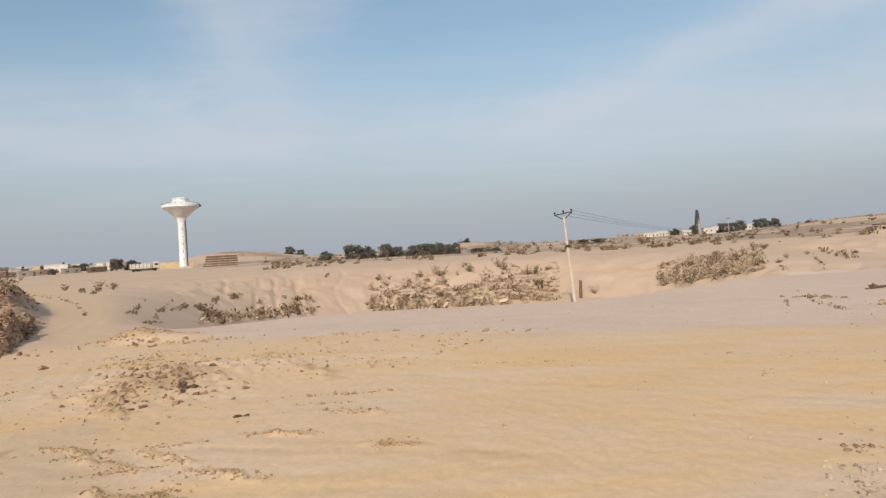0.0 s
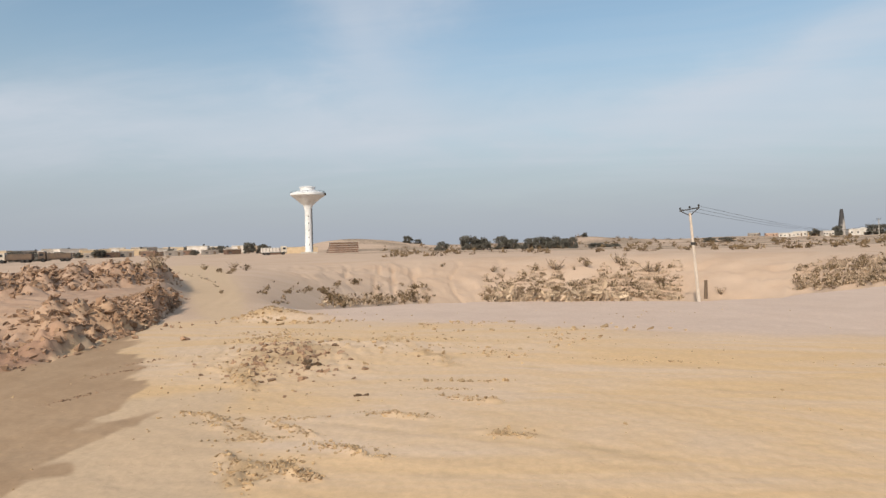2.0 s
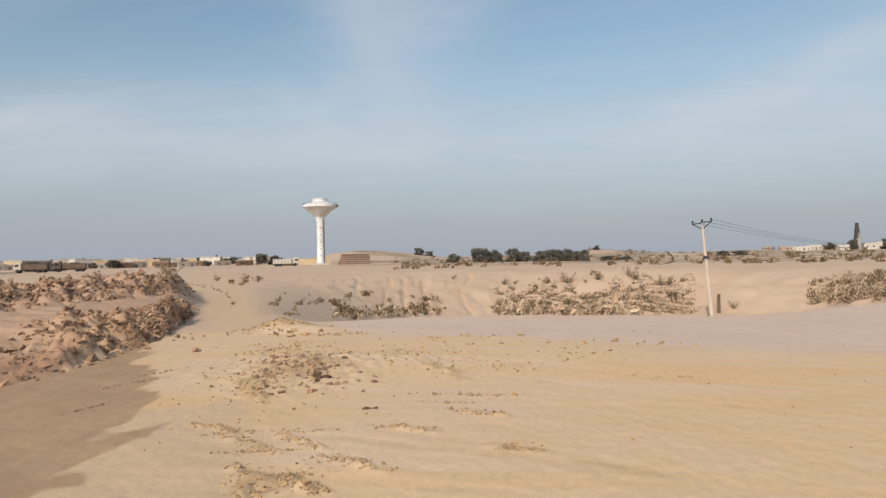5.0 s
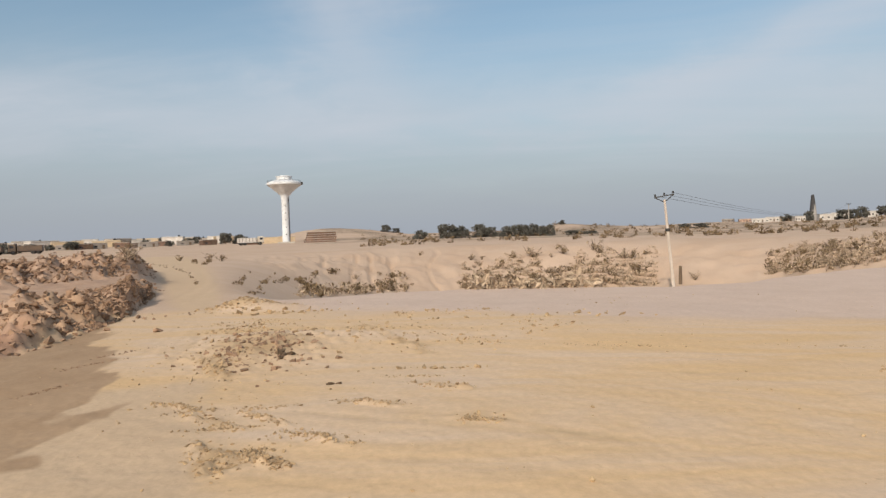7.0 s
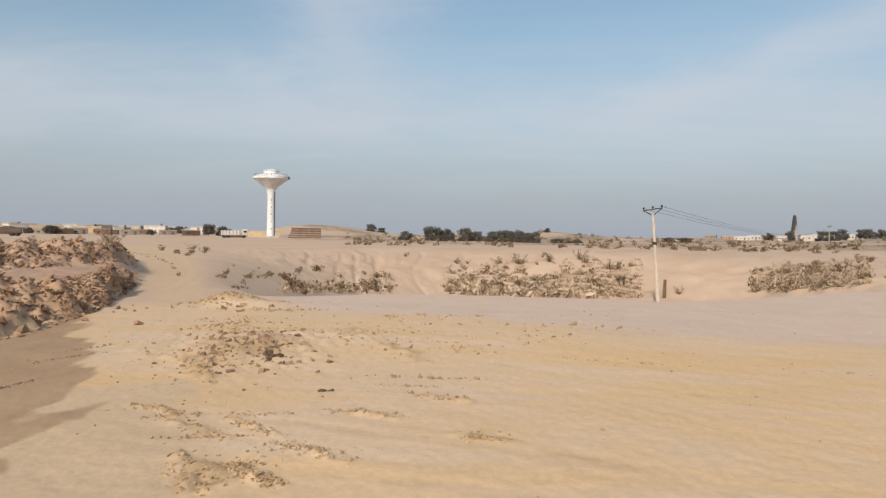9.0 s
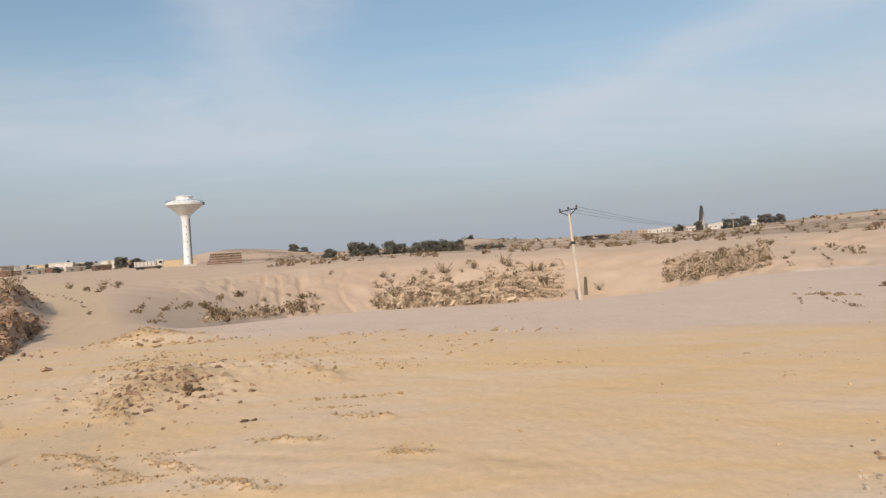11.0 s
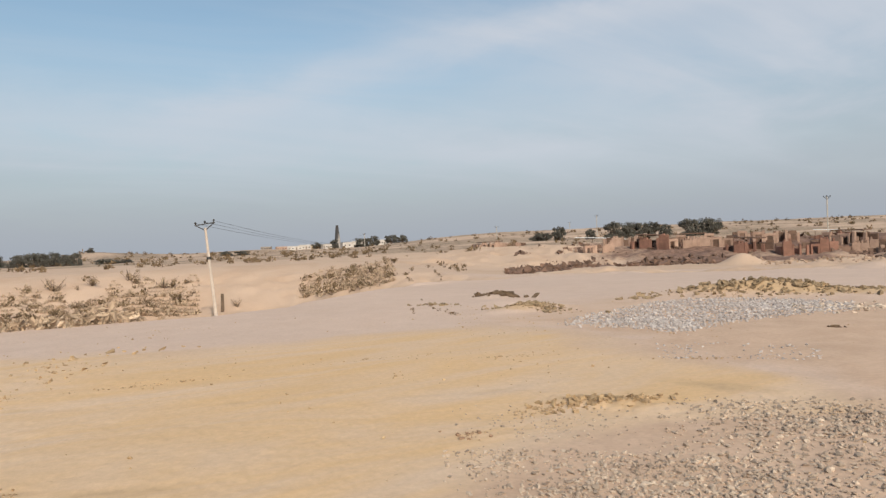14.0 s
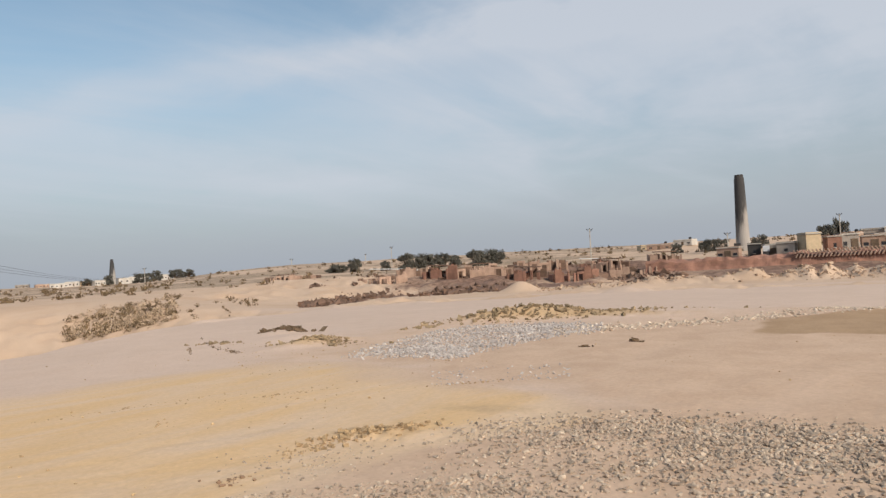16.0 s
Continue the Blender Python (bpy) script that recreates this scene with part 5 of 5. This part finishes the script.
brick_stack(-18.4, 236, 10.8, 4, 5, 0.78, "long stack of red bricks with pale courses")
brick_stack(-24.1, 240, 6.8, 4, 2, 0.8, "low stack of bricks with pale courses")
brick_stack(-33.2, 330, 9, 4, 3, 0.7, "low distant stack of red and pale bricks")
w = thing("boundary_wall", stand(-21.9, 262, 0, -0.2), "plain sandy wall beside the water tower", "wall")
part("panel", box(fresh(), 0, 0, 0, 13, 0.35, 2.6, 0.03), CREAM, w)
part("coping", box(fresh(), 0, 0, 2.6, 13.2, 0.5, 0.12, 0.02), CONCRETE, w)
for az, r, w0 in ((43.0, 122, 6.0), (60.6, 150, 5.5), (45.0, 123, 3.0)):
    t = thing("sheet_roof", stand(az, r, 5, -0.1), "low shelter with a bright white sheet roof", "shelter")
    part("roof", box(fresh(), 0, 0, 0.95, w0, 2.2, 0.12, 0.02, 0, 3), PLASTER, t, "white sheet")
    for x in (-w0 / 2 + 0.2, 0, w0 / 2 - 0.2):
        part("post", rod(fresh(), (x, -0.9, 0), (x, -0.9, 1.0), 0.06), BARK, t)


# ---- poles and wires ----
def small_pole(az, r, h, label="thin concrete power pole with a crossarm"):
    t = thing("utility_pole", stand(az, r, 0, -0.2), label, "utility pole", "power poles")
    part("pole", rod(fresh(), (0, 0, 0), (0, 0, h), 0.17, 0.12, 8), CONCRETE, t)
    g = fresh()
    rod(g, (-0.75, 0, h - 0.15), (0.75, 0, h - 0.15), 0.07)
    rod(g, (-0.55, 0, h - 0.15), (0, 0, h - 0.8), 0.05)
    rod(g, (0.55, 0, h - 0.15), (0, 0, h - 0.8), 0.05)
    part("crossarm", g, IRON, t)
    for x in (-0.7, 0, 0.7):
        part("insulator", lathe(fresh(), [(0.05, h - 0.1), (0.12, h + 0.02), (0.12, h + 0.14), (0.05, h + 0.25)], 6, x, 0), IRON, t)
    return t


small_pole(60.5, 187, 9.0)
small_pole(43.45, 300, 9.0)
small_pole(71.2, 190, 5.5)
small_pole(23.6, 330, 8.0)
small_pole(35.0, 300, 6.0)
small_pole(41.2, 420, 6.5)
small_pole(78.9, 240, 9.5)


def wires():
    a0, b0 = at(11.4, 58), at(23.6, 330)
    h = EYE + 58 * math.tan(radians(2.15))
    side = Vector((math.cos(radians(11.4)), -math.sin(radians(11.4)), 0))
    for k, s in enumerate((-0.74, 0.0, 0.68)):
        a = Vector((a0.x, a0.y, h + 0.45 + s * 0.15)) + side * (-0.075 * (h - a0.z) + s)
        b = Vector((b0.x + s, b0.y, b0.z + 8.0))
        g = fresh()
        pts = [a.lerp(b, i / 16) - Vector((0, 0, 3.2 * 4 * (i / 16) * (1 - i / 16))) for i in range(17)]
        rings = [[g.verts.new(p + side * (0.013 * math.cos(e)) + Vector((0, 0, 0.013 * math.sin(e)))) for e in (0, 1.571, 3.142, 4.712)] for p in pts]
        for lo, hi in zip(rings, rings[1:]):
            for j in range(4):
                g.faces.new((lo[j], lo[(j + 1) % 4], hi[(j + 1) % 4], hi[j]))
        g.faces.new(rings[0][::-1])
        g.faces.new(rings[-1])
        me = bpy.data.meshes.new("power_line")
        g.to_mesh(me)
        g.free()
        me.materials.append(IRON)
        tagged(new("power_line", me), "thin dark power line strung between poles", "power line", "power lines")


wires()
p = on_slope(11.75, -4.75)
t = thing("wooden_post", pose(p.x, p.y, p.z - 0.2, 0, 3, -11.7), "short dark wooden post beside the leaning pole", "post")
part("shaft", rod(fresh(), (0, 0, 0), (-0.05, 0, EYE + p.to_2d().length * math.tan(radians(-3.3)) - p.z + 0.2), 0.17, 0.14, 8), BARK, t)


# ---- vehicles ----
def wheel(t, x, y, rad, wide=0.28):
    g = lathe(fresh(), [(rad * 0.6, -wide / 2), (rad * 0.92, -wide / 2), (rad, -wide * 0.3), (rad, wide * 0.3), (rad * 0.92, wide / 2), (rad * 0.6, wide / 2)], 16)
    bmesh.ops.transform(g, matrix=Matrix.Translation((x, y, rad)) @ Matrix.Rotation(radians(90), 4, "X"), verts=g.verts)
    w = part("wheel", g, RUBBER, t)
    g = lathe(fresh(), [(rad * 0.58, -wide * 0.52), (rad * 0.3, -wide * 0.56), (rad * 0.3, wide * 0.56), (rad * 0.58, wide * 0.52)], 12)
    bmesh.ops.transform(g, matrix=Matrix.Translation((x, y, rad)) @ Matrix.Rotation(radians(90), 4, "X"), verts=g.verts)
    part("rim", g, IRON, w)


def pickup(az, r, turn):
    t = thing("pickup_truck", stand(az, r, turn), "dusty white pickup parked by the house", "pickup truck")
    g = fresh()
    box(g, 0, 0, 0.45, 4.9, 1.75, 0.6, 0.08)
    box(g, 1.75, 0, 1.03, 1.35, 1.65, 0.12, 0.05)
    part("body", g, PAINT_W, t)
    part("cab", box(fresh(), 0.35, 0, 1.04, 2.0, 1.6, 0.72, 0.06, 0, 0, 0.78), PAINT_W, t)
    for y in (-0.75, 0.75):
        part("side_window", box(fresh(), 0.35, y * 0.97, 1.12, 1.45, 0.1, 0.45, 0.02, 0, 0, 0.85), GLASSY, t)
    g = fresh()
    for y in (-0.82, 0.82):
        box(g, -1.55, y, 1.04, 1.75, 0.08, 0.3)
    box(g, -2.4, 0, 1.04, 0.08, 1.56, 0.3)
    part("bed_side", g, PAINT_W, t)
    for x in (-1.5, 1.55):
        for y in (-0.78, 0.78):
            wheel(t, x, y, 0.36, 0.24)
    part("bumper", box(fresh(), 2.5, 0, 0.42, 0.14, 1.7, 0.22, 0.03), IRON, t)


def lorry(az, r, turn, cab, bed, label, length=7.6):
    t = thing("lorry", stand(az, r, turn), label, "lorry", "parked lorries")
    part("chassis", box(fresh(), 0, 0, 0.55, length, 0.9, 0.25, 0.02), IRON, t)
    c = part("cab", box(fresh(), length / 2 - 0.9, 0, 0.7, 1.8, 2.2, 1.9, 0.12, 0, 0, 0.94), cab, t)
    part("windscreen", box(fresh(), length / 2 - 0.05, 0, 1.6, 0.1, 1.8, 0.75, 0.02), GLASSY, c)
    for y in (-1.08, 1.08):
        part("side_window", box(fresh(), length / 2 - 0.8, y, 1.6, 0.85, 0.1, 0.6, 0.02), GLASSY, c)
    g = fresh()
    box(g, -0.95, 0, 0.8, length - 2.1, 2.3, 0.16, 0.02)
    for y in (-1.12, 1.12):
        box(g, -0.95, y, 0.96, length - 2.1, 0.1, 1.25)
    for x in (-length / 2 + 0.15, length / 2 - 2.05):
        box(g, x, 0, 0.96, 0.1, 2.14, 1.25)
    d = part("tipper_body", g, bed, t)
    for k in range(6):
        part("rib", box(fresh(), -length / 2 + 0.5 + k * (length - 2.8) / 5, -1.2, 0.96, 0.12, 0.08, 1.25), IRON if bed is PAINT_D else PAINT_D, d)
    for x in (-length / 2 + 1.0, -length / 2 + 2.15, length / 2 - 1.1):
        for y in (-0.95, 0.95):
            wheel(t, x, y, 0.5, 0.32)


pickup(-48.55, 196, 4)
lorry(-42.6, 195, 165, PAINT_W, PAINT_D, "dump lorry with a white cab and a dark body")
lorry(-40.1, 198, 170, PAINT_D, PAINT_D, "dark dump lorry parked on the plain")
lorry(-24.1, 205, 5, PAINT_W, WHITEWASH, "pale ribbed lorry parked on the plain")


# dark sheds and trees between the village houses
for k in range(12):
    az = -44.0 + 16.5 * k / 11 + rnd.uniform(-0.4, 0.4)
    house(az, rnd.uniform(300, 350), rnd.uniform(5, 9), 5, rnd.uniform(1.6, 2.4), KILN_EARTH_SHADE if k % 2 else GREY_WALL, "low dark shed in front of the village", rnd.uniform(-20, 20), 1, True, False, "village sheds", 0.12)
for k in range(14):
    az, r = -44.5 + 18 * k / 13 + rnd.uniform(-0.5, 0.5), rnd.uniform(310, 420)
    m = Matrix.Translation(at(az, r, -0.2)) @ Matrix.Rotation(k * 1.7, 4, "Z")
    s = rnd.uniform(0.45, 0.9)
    ob = copy_thing(protos[k % 5], m)
    ob.matrix_basis = m @ Matrix.Diagonal((s * 1.3, s * 1.3, s, 1))
